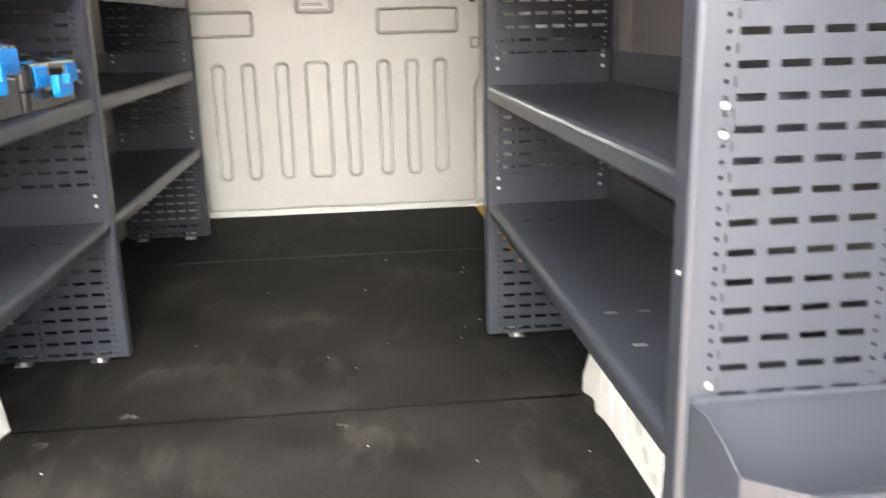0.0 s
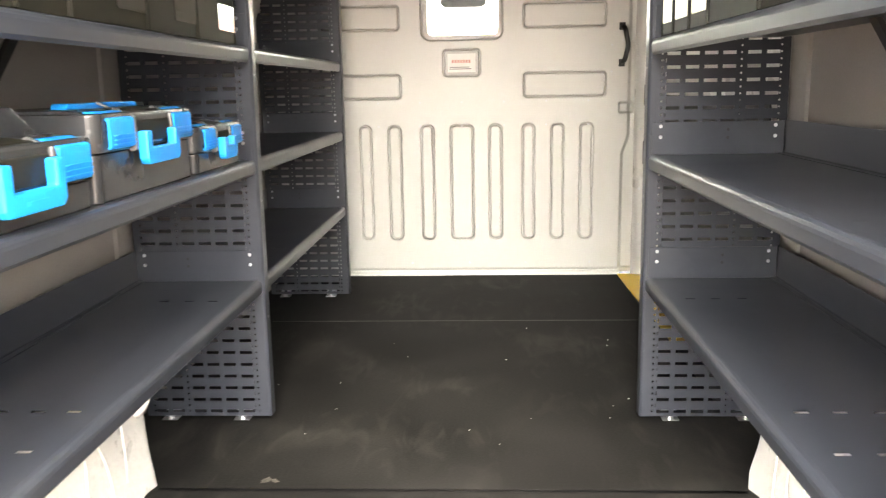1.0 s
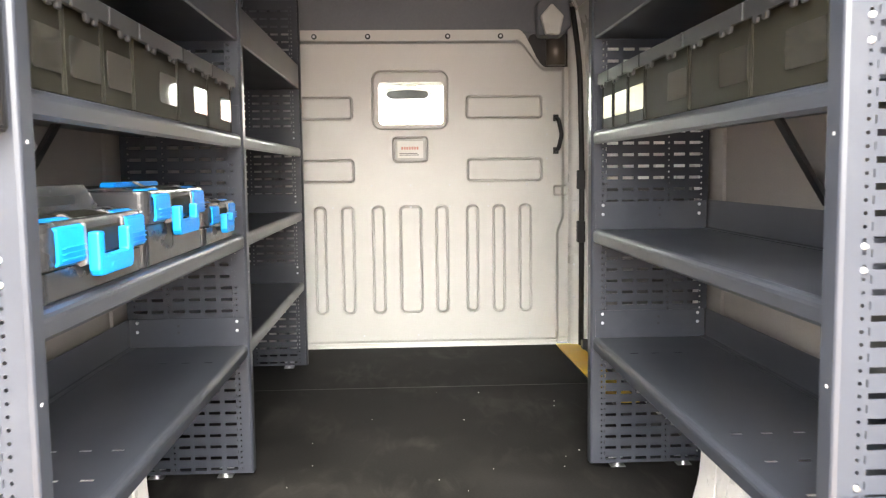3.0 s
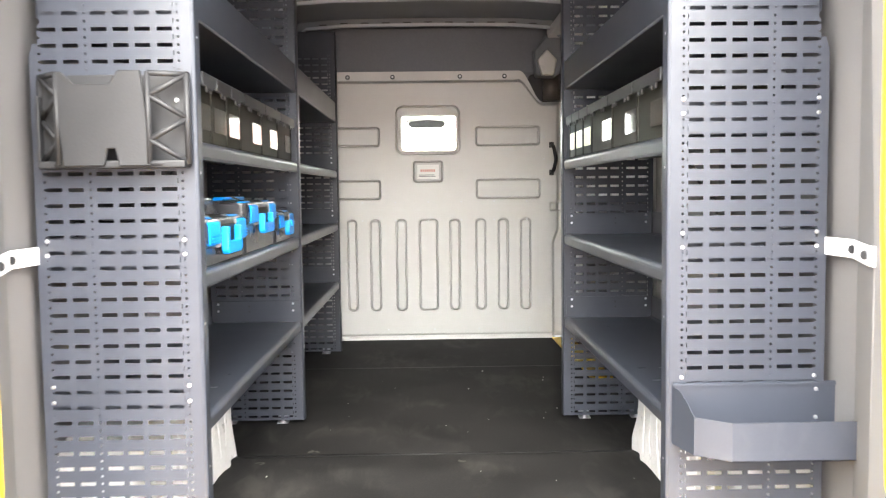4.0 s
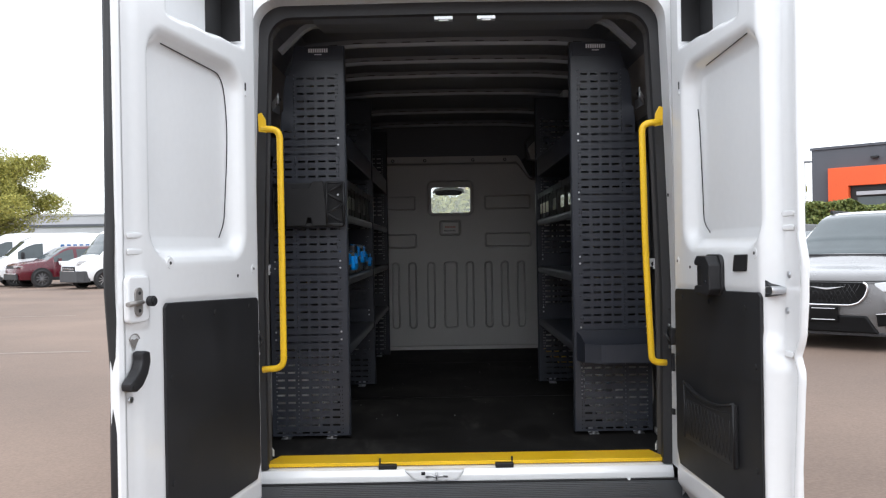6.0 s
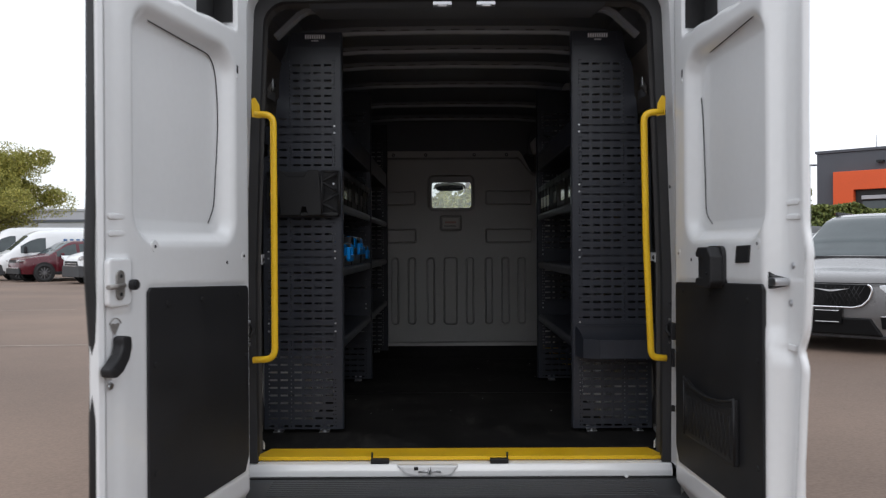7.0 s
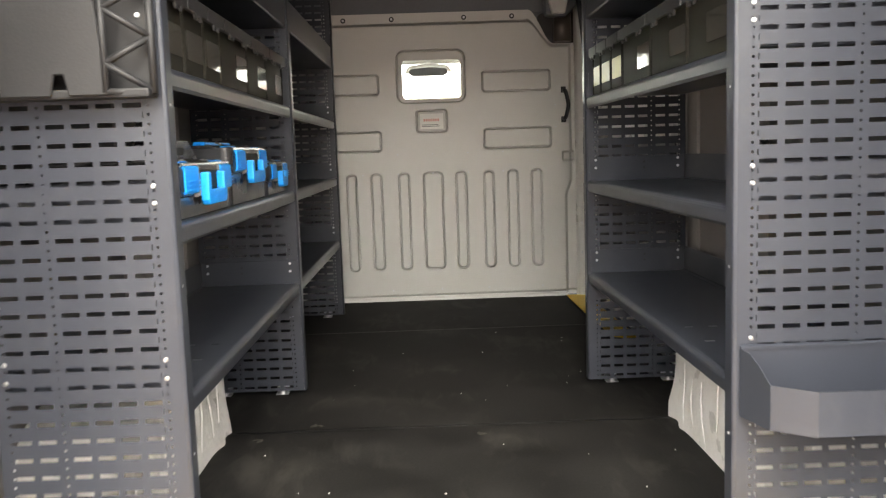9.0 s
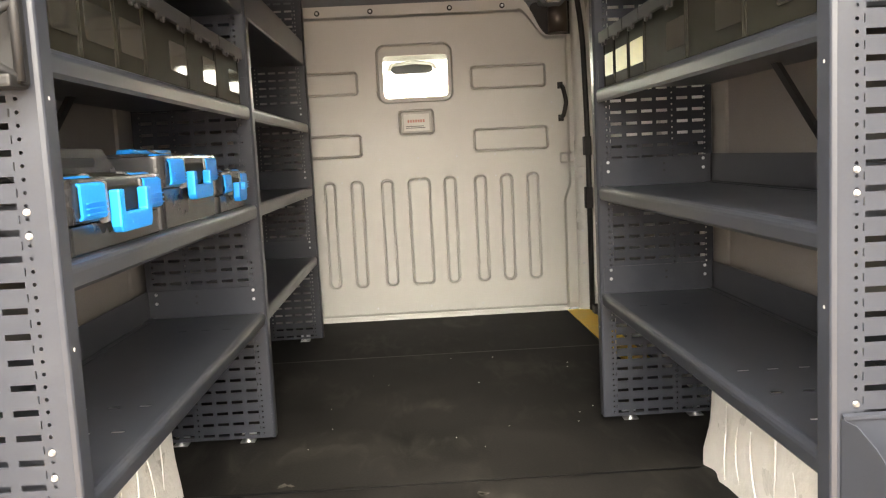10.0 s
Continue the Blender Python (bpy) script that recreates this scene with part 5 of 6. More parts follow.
def rear_door(name, start, d, length, rim_at, rim_back, hinge, pe, recess, label):
    m = door_frame(start, d)
    t = thing(name, m, label, "door", "rear doors", "structure")
    us, zs = np.arange(0.0, length + 0.001, 0.0105), np.arange(-0.11, 1.845, 0.0105)

    def contour(z):
        """How far the free edge of the latch door swells or draws in along its height."""
        if name == "door_1":
            return 0.0 * z
        return np.interp(z, [-0.11, 0.15, 0.45, 0.500, 0.545, 0.60, 0.70, 0.81, 0.87, 1.16, 1.80], [-0.040, -0.024, 0.002, 0.008, -0.014, 0.014, 0.026, 0.030, 0.012, 0.010, 0.018])

    def depth(S, Z):
        w = np.zeros_like(S)
        inset, far = recess
        w -= 0.040 * ease(sd_rect(S, Z, inset, far, 0.828, 1.500, 0.10), 0.050)
        w -= 0.006 * ease(sd_rect(S, Z, inset + 0.045, far - 0.035, 0.885, 1.455, 0.06), 0.014)
        w -= 0.006 * ease(sd_rect(S, Z, 0.022, pe + 0.006, 0.035, 0.702 + 0.024 * S / pe, 0.03), 0.012)
        low = np.clip((0.60 - Z) / 0.07, 0, 1) * (name == "door_2")
        fold = np.clip((S - rim_at - 0.022 * low) / 0.035, 0, 1)
        w -= rim_back * fold + 0.010 * fold * np.clip((0.548 - Z) / 0.012, 0, 1) * (name == "door_2")
        w -= 0.03 * np.clip((0.02 - S) / 0.02, 0, 1) ** 2
        w -= 0.05 * np.clip((-0.03 - Z) / 0.07, 0, 1) + 0.05 * np.clip((Z - 1.80) / 0.045, 0, 1)
        # the pressed hollow under the top rail
        hollow = np.maximum(np.maximum(0.098 - S, S - 0.56), np.maximum(1.568 - (S - 0.10) * 0.06 - Z, Z - 1.755))
        w -= 0.080 * (1 - 0.8 * (S - 0.10)) * ease(hollow, 0.014)
        w += (0.006 if name == "door_1" else 0.0) * ease(sd_rect(S, Z, rim_at - 0.03, length - 0.02, 0.655, 0.805, 0.01), 0.010)
        return w

    v, f = relief(us, zs, depth)
    v[:, 0] += contour(v[:, 1]) * np.clip((v[:, 0] - rim_at - 0.02) / 0.05, 0, 1)
    pressed("inner_skin", v[:, [0, 2, 1]], f, WHITE_PAINT, t, "pressed white inner door skin")
    end = length if name == "door_1" else length - 0.045
    back = prism([(hinge[0], hinge[1]), (hinge[0] + 0.01, hinge[1] - 0.02), (end - 0.03, -rim_back - 0.052), (end - 0.004, -rim_back - 0.038), (end - 0.004, -rim_back - 0.03), (end - 0.012, -rim_back - 0.018), (end - 0.034, -rim_back - 0.048), (0.02, -0.100), (0.0, -0.062)], "z", -0.12, 1.86, 0.003)
    part("outer_shell", back, WHITE_PAINT, t, local=True)
    edge = bmesh.new()
    ring_pts = [(hinge[0], hinge[1]), (0.006, -0.022)]
    lo = [edge.verts.new((x, y, -0.11)) for x, y in ring_pts]
    hi = [edge.verts.new((x, y, 1.845)) for x, y in ring_pts]
    edge.faces.new((lo[0], lo[1], hi[1], hi[0]))
    bmesh.ops.solidify(edge, geom=list(edge.faces), thickness=0.004)
    part("hinge_edge", edge, WHITE_PAINT, t, local=True)
    for z in (-0.11, 1.845):
        cap = prism([(hinge[0], hinge[1]), (0.004, -0.025), (end, -0.03 - rim_back), (end, -rim_back - 0.05)], "z", z - 0.004, z + 0.004)
        part("door_cap", cap, WHITE_PAINT, t, local=True)
    # two dark sheets paint the shade on the hollow's hinge wall and floor
    part("hollow_shade_side", box((0.1125, -0.078, 1.586), (0.117, -0.004, 1.742), 0.001, 1), SEAL, t, "dark sheet for the shade in the door hollow", local=True)
    part("hollow_shade_back", prism([(0.118, 1.584), (0.270, 1.576), (0.300, 1.740), (0.118, 1.740)], "y", -0.079, -0.072, 0.002), SEAL, t, "dark sheet for the shade in the door hollow", local=True)
    for z in ((0.905, 0.862) if name == "door_1" else (0.937, 0.898)):
        part("pressed_ridge", prism(round_rect(0.718 if name == "door_2" else 0.690, 0.782 if name == "door_2" else 0.760, z - 0.008, z + 0.008, 0.007, 3), "y", -rim_back - 0.006, -rim_back + 0.004, 0.0035, 3), WHITE_PAINT, t, local=True, smooth=True)
    if name == "door_1":
        part("edge_fold", prism([(length - 0.035, -0.010), (length - 0.004, -0.0055), (length + 0.010, -0.010), (length + 0.012, -0.034), (length - 0.035, -0.046)], "z", -0.11, 1.845, 0.002), WHITE_PAINT, t, local=True)
        heights, bulge = (-0.11, 0.40, 0.52, 0.66, 0.80, 0.95, 1.80), (0, 0, -0.008, 0.006, 0.018, 0.006, 0)
        part("edge_seal", tube(bend([(length + 0.002 + b, -rim_back - 0.024, z) for z, b in zip(heights, bulge)], 0.08), 0.0135, 8), SEAL, t, "black rubber door edge seal", local=True)
    else:
        heights = [-0.11 + 1.91 * k / 90 for k in range(91)]
        part("edge_fold", tube([(length - 0.004 + float(contour(z)), -rim_back - 0.010, z) for z in heights], 0.011, 8), WHITE_PAINT, t, "white door edge fold", local=True, smooth=True)
        part("pressed_ledge", prism(round_rect(0.712, 0.766, 0.540, 0.558, 0.008, 4), "y", -rim_back - 0.008, -rim_back + 0.003, 0.003, 3), WHITE_PAINT, t, local=True, smooth=True)
    # black trim panel with its clips
    trim = part("trim_panel", prism([(0.028, 0.10), (0.055, 0.048), (pe, 0.048), (pe, 0.704), (pe - 0.012, 0.716), (0.04, 0.692), (0.028, 0.68)], "y", -0.008, 0.004, 0.004), BLACK_TRIM, t, "black trim panel", local=True)
    for s, z in [(0.10, 0.665), (0.33, 0.665), (pe - 0.09, 0.665), (pe - 0.03, 0.50), (pe - 0.03, 0.20), (0.05, 0.45)]:
        part("clip", disc((s, 0.0035, z), (0, 1, 0), 0.010, 0.004, 12, 0.0015), SEAL, trim, local=True)
    for s, z in ((pe - 0.035, 0.828), (0.055, 0.795)):
        boss = part("pressed_boss", disc((s, -0.0085, z), (0, 1, 0), 0.020, 0.010, 20, 0.004), WHITE_PAINT, t, local=True)
        part("boss_hole", disc((s, 0.0013, z), (0, 1, 0), 0.0050, 0.001, 10), SEAL, boss, local=True)
    part("striker_slot", prism(round_rect(0.088, 0.098, 1.418, 1.446, 0.004, 3), "y", -0.004, 0.0012, 0.0004, 1), SEAL, t, local=True)
    part("slot_screw", disc((0.092, -0.001, 1.405), (0, 1, 0), 0.008, 0.004, 12, 0.0015), WHITE_PAINT, t, local=True)
    part("drain_hole", disc((0.17, -0.004, 0.775), (0, 1, 0), 0.006, 0.005, 10), SEAL, t, local=True)

    def seal_line(points, label=""):
        """A thin black seal laid on the pressed skin."""
        line = bend([(x, 0, z) for x, z in points], 0.07, 8)
        fine = [a.lerp(b, k / 12) for a, b in zip(line, line[1:]) for k in range(12)] + [line[-1]]
        return part("panel_seal", tube([(p.x, float(depth(np.array([p.x]), np.array([p.z]))[0]) + 0.0030, p.z) for p in fine], 0.0017, 6), SEAL, t, label, local=True)

    return t, seal_line


def widen(door, by):
    """Draws a finished door out along its length."""
    for ob in door.children_recursive:
        ob.data.transform(Matrix.Diagonal((by, 1, 1, 1)))


dL, seal_L = rear_door("door_1", (-0.739, -0.351), (-0.176, -0.984), 0.776, 0.70, 0.004, (-0.12, -0.13), 0.602, (0.105, 0.665), "open white rear door with black trim panel and latch")
seal_L([(0.545, 1.462), (0.165, 1.452), (0.153, 1.28), (0.160, 1.09), (0.176, 0.955), (0.212, 0.905)], "thin black seal line")
pad = part("latch_pad", prism(round_rect(0.682, 0.775, 0.675, 0.798, 0.015), "y", -0.004, 0.012, 0.006), WHITE_PAINT, dL, local=True)
lpl = part("latch_plate", prism(round_rect(0.720, 0.752, 0.692, 0.768, 0.0155), "y", 0.012, 0.017, 0.002), DULL_STEEL, pad, "dull steel latch plate", local=True)
for z in (0.707, 0.753):
    part("plate_screw", disc((0.736, 0.016, z), (0, 1, 0), 0.005, 0.003, 10, 0.001), SEAL, lpl, local=True)
part("latch_pin", tube([(0.728, 0.020, 0.729), (0.795, 0.024, 0.727)], 0.0065, 8), DULL_STEEL, pad, local=True)
part("rubber_stop", disc((0.690, 0.010, 0.729), (0, 1, 0), 0.014, 0.022, 16, 0.004), BLACK_TRIM, dL, "dark rubber stop", local=True)
part("pull_handle", prism([(0.734, 0.602), (0.712, 0.597), (0.709, 0.570), (0.720, 0.540), (0.744, 0.512), (0.770, 0.500), (0.794, 0.506), (0.797, 0.525), (0.774, 0.540), (0.754, 0.558), (0.746, 0.578), (0.748, 0.598)], "y", 0.0, 0.030, 0.006, 2), BLACK_TRIM, dL, "black slanted release lever", local=True)
part("screw", disc((0.757, 0.0, 0.477), (0, 1, 0), 0.009, 0.004, 12, 0.001), ZINC, dL, local=True)
part("lever_bore", disc((0.780, 0.0295, 0.518), (0, 1, 0), 0.008, 0.002, 14), SEAL, dL, local=True)
mark = part("warning_mark", prism([(0.720, 0.630), (0.728, 0.634), (0.737, 0.630), (0.746, 0.634), (0.754, 0.630), (0.738, 0.603)], "y", 0.0, 0.0012), DULL_STEEL, dL, "small grey printed warning mark", local=True)
part("mark_arc", tube([(0.737 + 0.022 * math.cos(radians(a)), 0.0012, 0.626 + 0.020 * math.sin(radians(a))) for a in range(15, 166, 15)], 0.0016, 5), DULL_STEEL, mark, local=True)

dR, seal_R = rear_door("door_2", (0.784, -0.237), (0.050, -0.9987), 0.786, 0.680, 0.048, (-0.10, -0.10), 0.683, (0.112, 0.690), "open white rear door with black trim, pull cup and pocket")
seal_R([(0.164, 1.332), (0.185, 1.08), (0.194, 0.93), (0.245, 0.895)], "thin black seal line")
seal_R([(0.263, 1.463), (0.592, 1.477)])
cup = part("pull_cup", prism(round_rect(0.318, 0.448, 0.690, 0.822, 0.030), "y", -0.006, 0.012, 0.004, 3), BLACK_TRIM, dR, "black moulded pull cup", local=True)
part("cup_body", prism([(0.324, 0.704), (0.340, 0.692), (0.428, 0.692), (0.446, 0.710), (0.446, 0.790), (0.420, 0.818), (0.346, 0.818), (0.326, 0.800), (0.330, 0.786), (0.384, 0.784), (0.384, 0.722), (0.330, 0.720)], "y", 0.010, 0.050, 0.006, 3), BLACK_TRIM, cup, local=True)
part("cup_hollow", prism(round_rect(0.322, 0.388, 0.716, 0.790, 0.010, 4), "y", 0.008, 0.038, 0.004), SEAL, cup, "dark grip hollow", local=True)
part("cup_button", disc((0.418, 0.049, 0.735), (0, 1, 0), 0.006, 0.003, 12, 0.001), CASE_GREY, cup, local=True)
part("blank_cover", prism([(0.514, 0.770), (0.600, 0.774), (0.608, 0.824), (0.525, 0.822)], "y", -0.004, 0.006, 0.004), BLACK_TRIM, dR, "black square blank cover", local=True)
lat = part("door_latch", prism([(0.660, 0.700), (0.694, 0.704), (0.720, 0.712), (0.722, 0.734), (0.698, 0.742), (0.684, 0.756), (0.660, 0.760)], "y", -0.05, -0.010, 0.003), BLACK_TRIM, dR, "black and steel door latch", local=True)
part("latch_claw", prism(round_rect(0.692, 0.736, 0.713, 0.735, 0.010), "y", -0.045, -0.006, 0.003), ZINC, lat, "bright steel claw", local=True)
for s, z in ((0.692, 0.768), (0.748, 0.768), (0.736, 0.668)):
    part("screw", disc((s, -0.049, z), (0, 1, 0), 0.010, 0.005, 12, 0.002), ZINC, dR, local=True)
pk = part("net_pocket", prism([(0.150, 0.170), (0.540, 0.170), (0.540, 0.368), (0.455, 0.345), (0.335, 0.335), (0.215, 0.346), (0.150, 0.366)], "y", 0.004, 0.020, 0.006), BLACK_TRIM, dR, "black moulded map pocket with a net front", local=True)
part("pocket_face", prism([(0.168, 0.186), (0.522, 0.186), (0.522, 0.340), (0.435, 0.327), (0.335, 0.319), (0.225, 0.330), (0.168, 0.344)], "y", 0.018, 0.0225, 0.002), BLACK_TRIM, pk, local=True)
for k in range(14):
    s0 = 0.150 + 0.028 * k
    for lean in (-0.05, 0.05):
        part("net_cord", tube([(min(max(s0, 0.172), 0.518), 0.0232, 0.190), (min(max(s0 + lean, 0.172), 0.518), 0.0232, 0.314)], 0.0009, 4), SEAL, pk, local=True)
part("pocket_rim", tube(bend([(0.150, 0.021, 0.366), (0.215, 0.022, 0.346), (0.335, 0.022, 0.336), (0.455, 0.022, 0.346), (0.540, 0.021, 0.368)], 0.05), 0.004, 8), BLACK_TRIM, pk, local=True)
for s0 in (0.151, 0.539):
    part("pocket_edge", tube([(s0, 0.020, 0.172), (s0, 0.021, 0.372)], 0.0040, 8), BLACK_TRIM, pk, local=True)
widen(dL, 1.17)
widen(dR, 1.146)


# ---------- the parking lot ----------
GROUND = -0.57
gx = bmesh.new()
bmesh.ops.create_grid(gx, x_segments=2, y_segments=2, size=900)
gx.transform(Matrix.Translation((0, 0, GROUND)))
tagged(part("ground", gx, ASPHALT), "brown-grey worn asphalt parking lot", "ground", kind="structure")
for x0, y0, x1, y1 in ((-30, 7.2, -5.2, 8.9), (-30, 14.5, -8.5, 16.0), (-45, 27.5, -14, 28.6), (6.8, 5.0, 14, 5.6), (5.0, -6, 5.1, -1), (-5, -6, -4.9, -1)):
    d = Vector((x1 - x0, y1 - y0, 0)).normalized()
    n = Vector((-d.y, d.x, 0)) * 0.05
    bm = bmesh.new()
    vs = [bm.verts.new(p) for p in (Vector((x0, y0, 0)) - n, Vector((x1, y1, 0)) - n, Vector((x1, y1, 0)) + n, Vector((x0, y0, 0)) + n)]
    bm.faces.new(vs)
    bm.transform(Matrix.Translation((0, 0, GROUND + 0.004)))
    tagged(part("lot_line", bm, LINE_PAINT), "faded painted parking line", "marking", "parking lines", "structure")


def car(name, m, stations, glass, posts, paint, label, wheels, wheel_r, category="car"):
    """A vehicle in its own frame, nose along -y, wheels on z 0, lofted through stations
    (y, half width, sill, belt, top, half width of the top). glass: (cowl, screen top, side from, side to, rear from, rear to) along y."""
    t = thing(name, m, label, category)
    table = np.array(stations)
    ys = np.unique(np.concatenate([np.arange(table[0, 0], table[-1, 0], 0.07), table[[0, -1], 0], np.array(glass)]))
    cols = [np.interp(ys, table[:, 0], table[:, k]) for k in range(1, 6)]
    for c in cols:
        c[1:-1] = 0.25 * c[:-2] + 0.5 * c[1:-1] + 0.25 * c[2:]
    w, zs, zb, zt, wr = cols
    half = [(w * 0.93, zs), (w * 0.99, zs + 0.12), (w, zs + 0.55 * (zb - zs)), (w * 0.975, zb), (0.5 * wr + 0.5 * w * 0.975, zb + (0.68 if category == "van" else 0.52) * (zt - zb) - 0.02), (0.82 * wr + 0.18 * w * 0.975, zt - 0.18 * (zt - zb) - 0.02), (wr * 0.94, zt - 0.035), (wr * 0.80, zt - 0.006), (wr * 0.4, zt + 0.008), (0 * w, zt + 0.012)]
    line = half + [(-x, z) for x, z in half[-2::-1]]
    n = len(line)
    pts = [(float(line[j][0][i]), float(ys[i]), float(line[j][1][i])) for i in range(len(ys)) for j in range(n)]
    sheets = {"paint": [], "screen": [], "left": [], "right": [], "rear": []}
    for i in range(len(ys) - 1):
        y = (ys[i] + ys[i + 1]) / 2
        for j in range(n - 1):
            q = (i * n + j, i * n + j + 1, (i + 1) * n + j + 1, (i + 1) * n + j)
            jj = min(j, n - 2 - j)
            kind = "paint"
            if glass[0] < y < glass[1] and jj >= 6:
                kind = "screen"
            elif glass[4] < y < glass[5] and jj >= 6:
                kind = "rear"
            elif jj in ((3,) if category == "van" else (3, 4)) and glass[2] < y < glass[3] and not any(a < y < b for a, b in posts):
                kind = "left" if j < n / 2 else "right"
            sheets[kind].append(q)
    last = (len(ys) - 1) * n
    sheets["paint"] += [tuple(range(n - 1, -1, -1)), tuple(range(last, last + n))]
    for kind, word, mat, lab in (("paint", "body", paint, ""), ("screen", "windscreen", CAR_GLASS, "tinted windscreen"), ("left", "side_window", CAR_GLASS, "dark side window"), ("right", "side_window", CAR_GLASS, "dark side window"), ("rear", "rear_window", CAR_GLASS, "")):
        if sheets[kind]:
            pressed(word, pts, sheets[kind], mat, t, lab)
    at = lambda y, k: float(np.interp(y, ys, cols[k]))
    for s in (-1, 1):
        yw = glass[2] + 0.18
        mx, mz = at(yw, 0), at(yw, 2)
        part("side_mirror", prism(round_rect(s * (mx + 0.08) - 0.10, s * (mx + 0.08) + 0.10, mz + 0.0, mz + (0.30 if category == "van" else 0.15), 0.05), "y", yw - 0.06, yw + 0.06, 0.03), BLACK_TRIM if category == "van" else paint, t, local=True)
        ym = (wheels[0] + wheels[1]) / 2
        part("sill_trim", box((s * at(ym, 0) * 0.97 - 0.03, wheels[0] + 0.45, at(ym, 1) - 0.03), (s * at(ym, 0) * 0.97 + 0.03, wheels[1] - 0.45, at(ym, 1) + 0.10), 0.02), BLACK_TRIM, t, local=True)
        for y in posts:
            part("door_seam", box((s * at(y[0], 0) * 1.0 - 0.006, y[0] + 0.02, at(y[0], 1) + 0.18), (s * at(y[0], 0) * 1.0 + 0.003, y[0] + 0.03, at(y[0], 2) - 0.05)), SEAL, t, local=True)
        part("door_handle", box((s * at(0.4, 0) - 0.01, 0.30, at(0.4, 2) - 0.12), (s * at(0.4, 0) + 0.025, 0.48, at(0.4, 2) - 0.08), 0.008), paint if category == "car" else BLACK_TRIM, t, local=True)
        for y in wheels:
            part("wheel_arch", disc((s * (at(y, 0) - 0.035), y, wheel_r + 0.02), (s, 0, 0), wheel_r * 1.16, 0.045, 28), SEAL, t, local=True)
            wheel(t, (s * (at(y, 0) - 0.075), y, wheel_r), wheel_r, 0.22, (s, 0, 0))
    return t


def lamps(t, outline, y0, y1, tilt=0.0):
    """A pair of headlights: clear lens over a dark bowl."""
    for s in (-1, 1):
        lens = part("headlight", prism([(s * x, z) for x, z in outline], "y", y0, y1, 0.012), HEADLIGHT, t, "clear headlight", local=True)
        cx, cz = sum(x for x, _ in outline) / len(outline), sum(z for _, z in outline) / len(outline)
        part("lamp_bowl", disc((s * cx, y0 - 0.002, cz), (0, -1, 0), 0.045, 0.006, 14), CHROME, lens, local=True)


# grey minivan parked at an angle, nose to the lane
mv = car("minivan", Matrix.Translation((6.63, 9.62, GROUND)) @ Matrix.Rotation(radians(-41), 4, "Z"),
         [(-2.56, 0.66, 0.22, 0.76, 0.88, 0.54), (-2.50, 0.84, 0.20, 0.84, 0.94, 0.70), (-2.30, 0.96, 0.20, 0.92, 1.01, 0.82), (-1.9, 1.0, 0.24, 0.98, 1.08, 0.86), (-1.42, 1.01, 0.27, 1.06, 1.22, 0.88),
          (-0.45, 1.01, 0.27, 1.10, 1.78, 0.76), (-0.1, 1.01, 0.27, 1.11, 1.86, 0.74), (0.8, 1.01, 0.27, 1.10, 1.88, 0.73), (2.0, 1.0, 0.28, 1.10, 1.76, 0.70), (2.3, 0.98, 0.32, 1.10, 1.55, 0.70), (2.52, 0.93, 0.36, 0.95, 1.10, 0.80), (2.56, 0.85, 0.40, 0.80, 0.95, 0.74)],
         (-1.40, -0.30, -1.05, 1.95, 2.05, 2.45), ((-0.15, -0.05), (0.95, 1.05)), CAR_GREY, "metallic grey minivan with wide chrome-framed grille, parked", (-1.55, 1.5), 0.35)
lamps(mv, [(0.57, 0.84), (0.66, 0.77), (0.92, 0.80), (0.95, 0.90), (0.84, 0.92), (0.56, 0.875)], -2.555, -2.25)
lobe = [(0.44, 0.885), (0.478, 0.865), (0.490, 0.80), (0.455, 0.705), (0.375, 0.620), (0.27, 0.592)]
lobe = lobe + [(-x, z) for x, z in lobe[::-1]]
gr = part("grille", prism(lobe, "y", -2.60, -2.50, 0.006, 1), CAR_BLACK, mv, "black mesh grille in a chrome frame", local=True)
part("grille_frame", tube(bend([(x * 1.01, -2.605, z) for x, z in lobe], 0.03), 0.015, 6), CHROME, gr, local=True)
part("hood_edge", tube(bend([(-0.80, -2.44, 0.905), (-0.46, -2.585, 0.90), (0.46, -2.585, 0.90), (0.80, -2.44, 0.905)], 0.1), 0.009, 6), SEAL, mv, local=True)
for s in (-1, 1):
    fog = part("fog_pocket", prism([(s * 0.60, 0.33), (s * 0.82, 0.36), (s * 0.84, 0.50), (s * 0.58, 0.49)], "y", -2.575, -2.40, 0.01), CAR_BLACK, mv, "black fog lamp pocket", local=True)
    part("fog_trim", tube([(s * 0.58, -2.585, 0.485), (s * 0.80, -2.565, 0.50)], 0.011, 6), CHROME, fog, local=True)
for k in range(13):
    for s in (-1, 1):
        part("grille_bar", tube([(0.056 * (k - 6) - s * 0.07, -2.602, 0.625), (0.056 * (k - 6) + s * 0.07, -2.602, 0.868)], 0.0028, 4), CASE_GREY, gr, local=True)
part("wing_badge", prism([(-0.235, 0.835), (0, 0.815), (0.235, 0.835), (0.05, 0.798), (0, 0.792), (-0.05, 0.798)], "y", -2.625, -2.606), CHROME, mv, "plain chrome wing-shaped bar", local=True)
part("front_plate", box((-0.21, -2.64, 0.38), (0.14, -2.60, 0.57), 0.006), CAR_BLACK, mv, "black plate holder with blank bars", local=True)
for z in (0.40, 0.545):
    part("plate_bar", box((-0.18, -2.643, z), (0.11, -2.639, z + 0.009)), SIGN_WHITE, mv, local=True)
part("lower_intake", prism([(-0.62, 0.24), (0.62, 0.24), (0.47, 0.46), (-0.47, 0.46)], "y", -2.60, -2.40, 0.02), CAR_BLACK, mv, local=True)
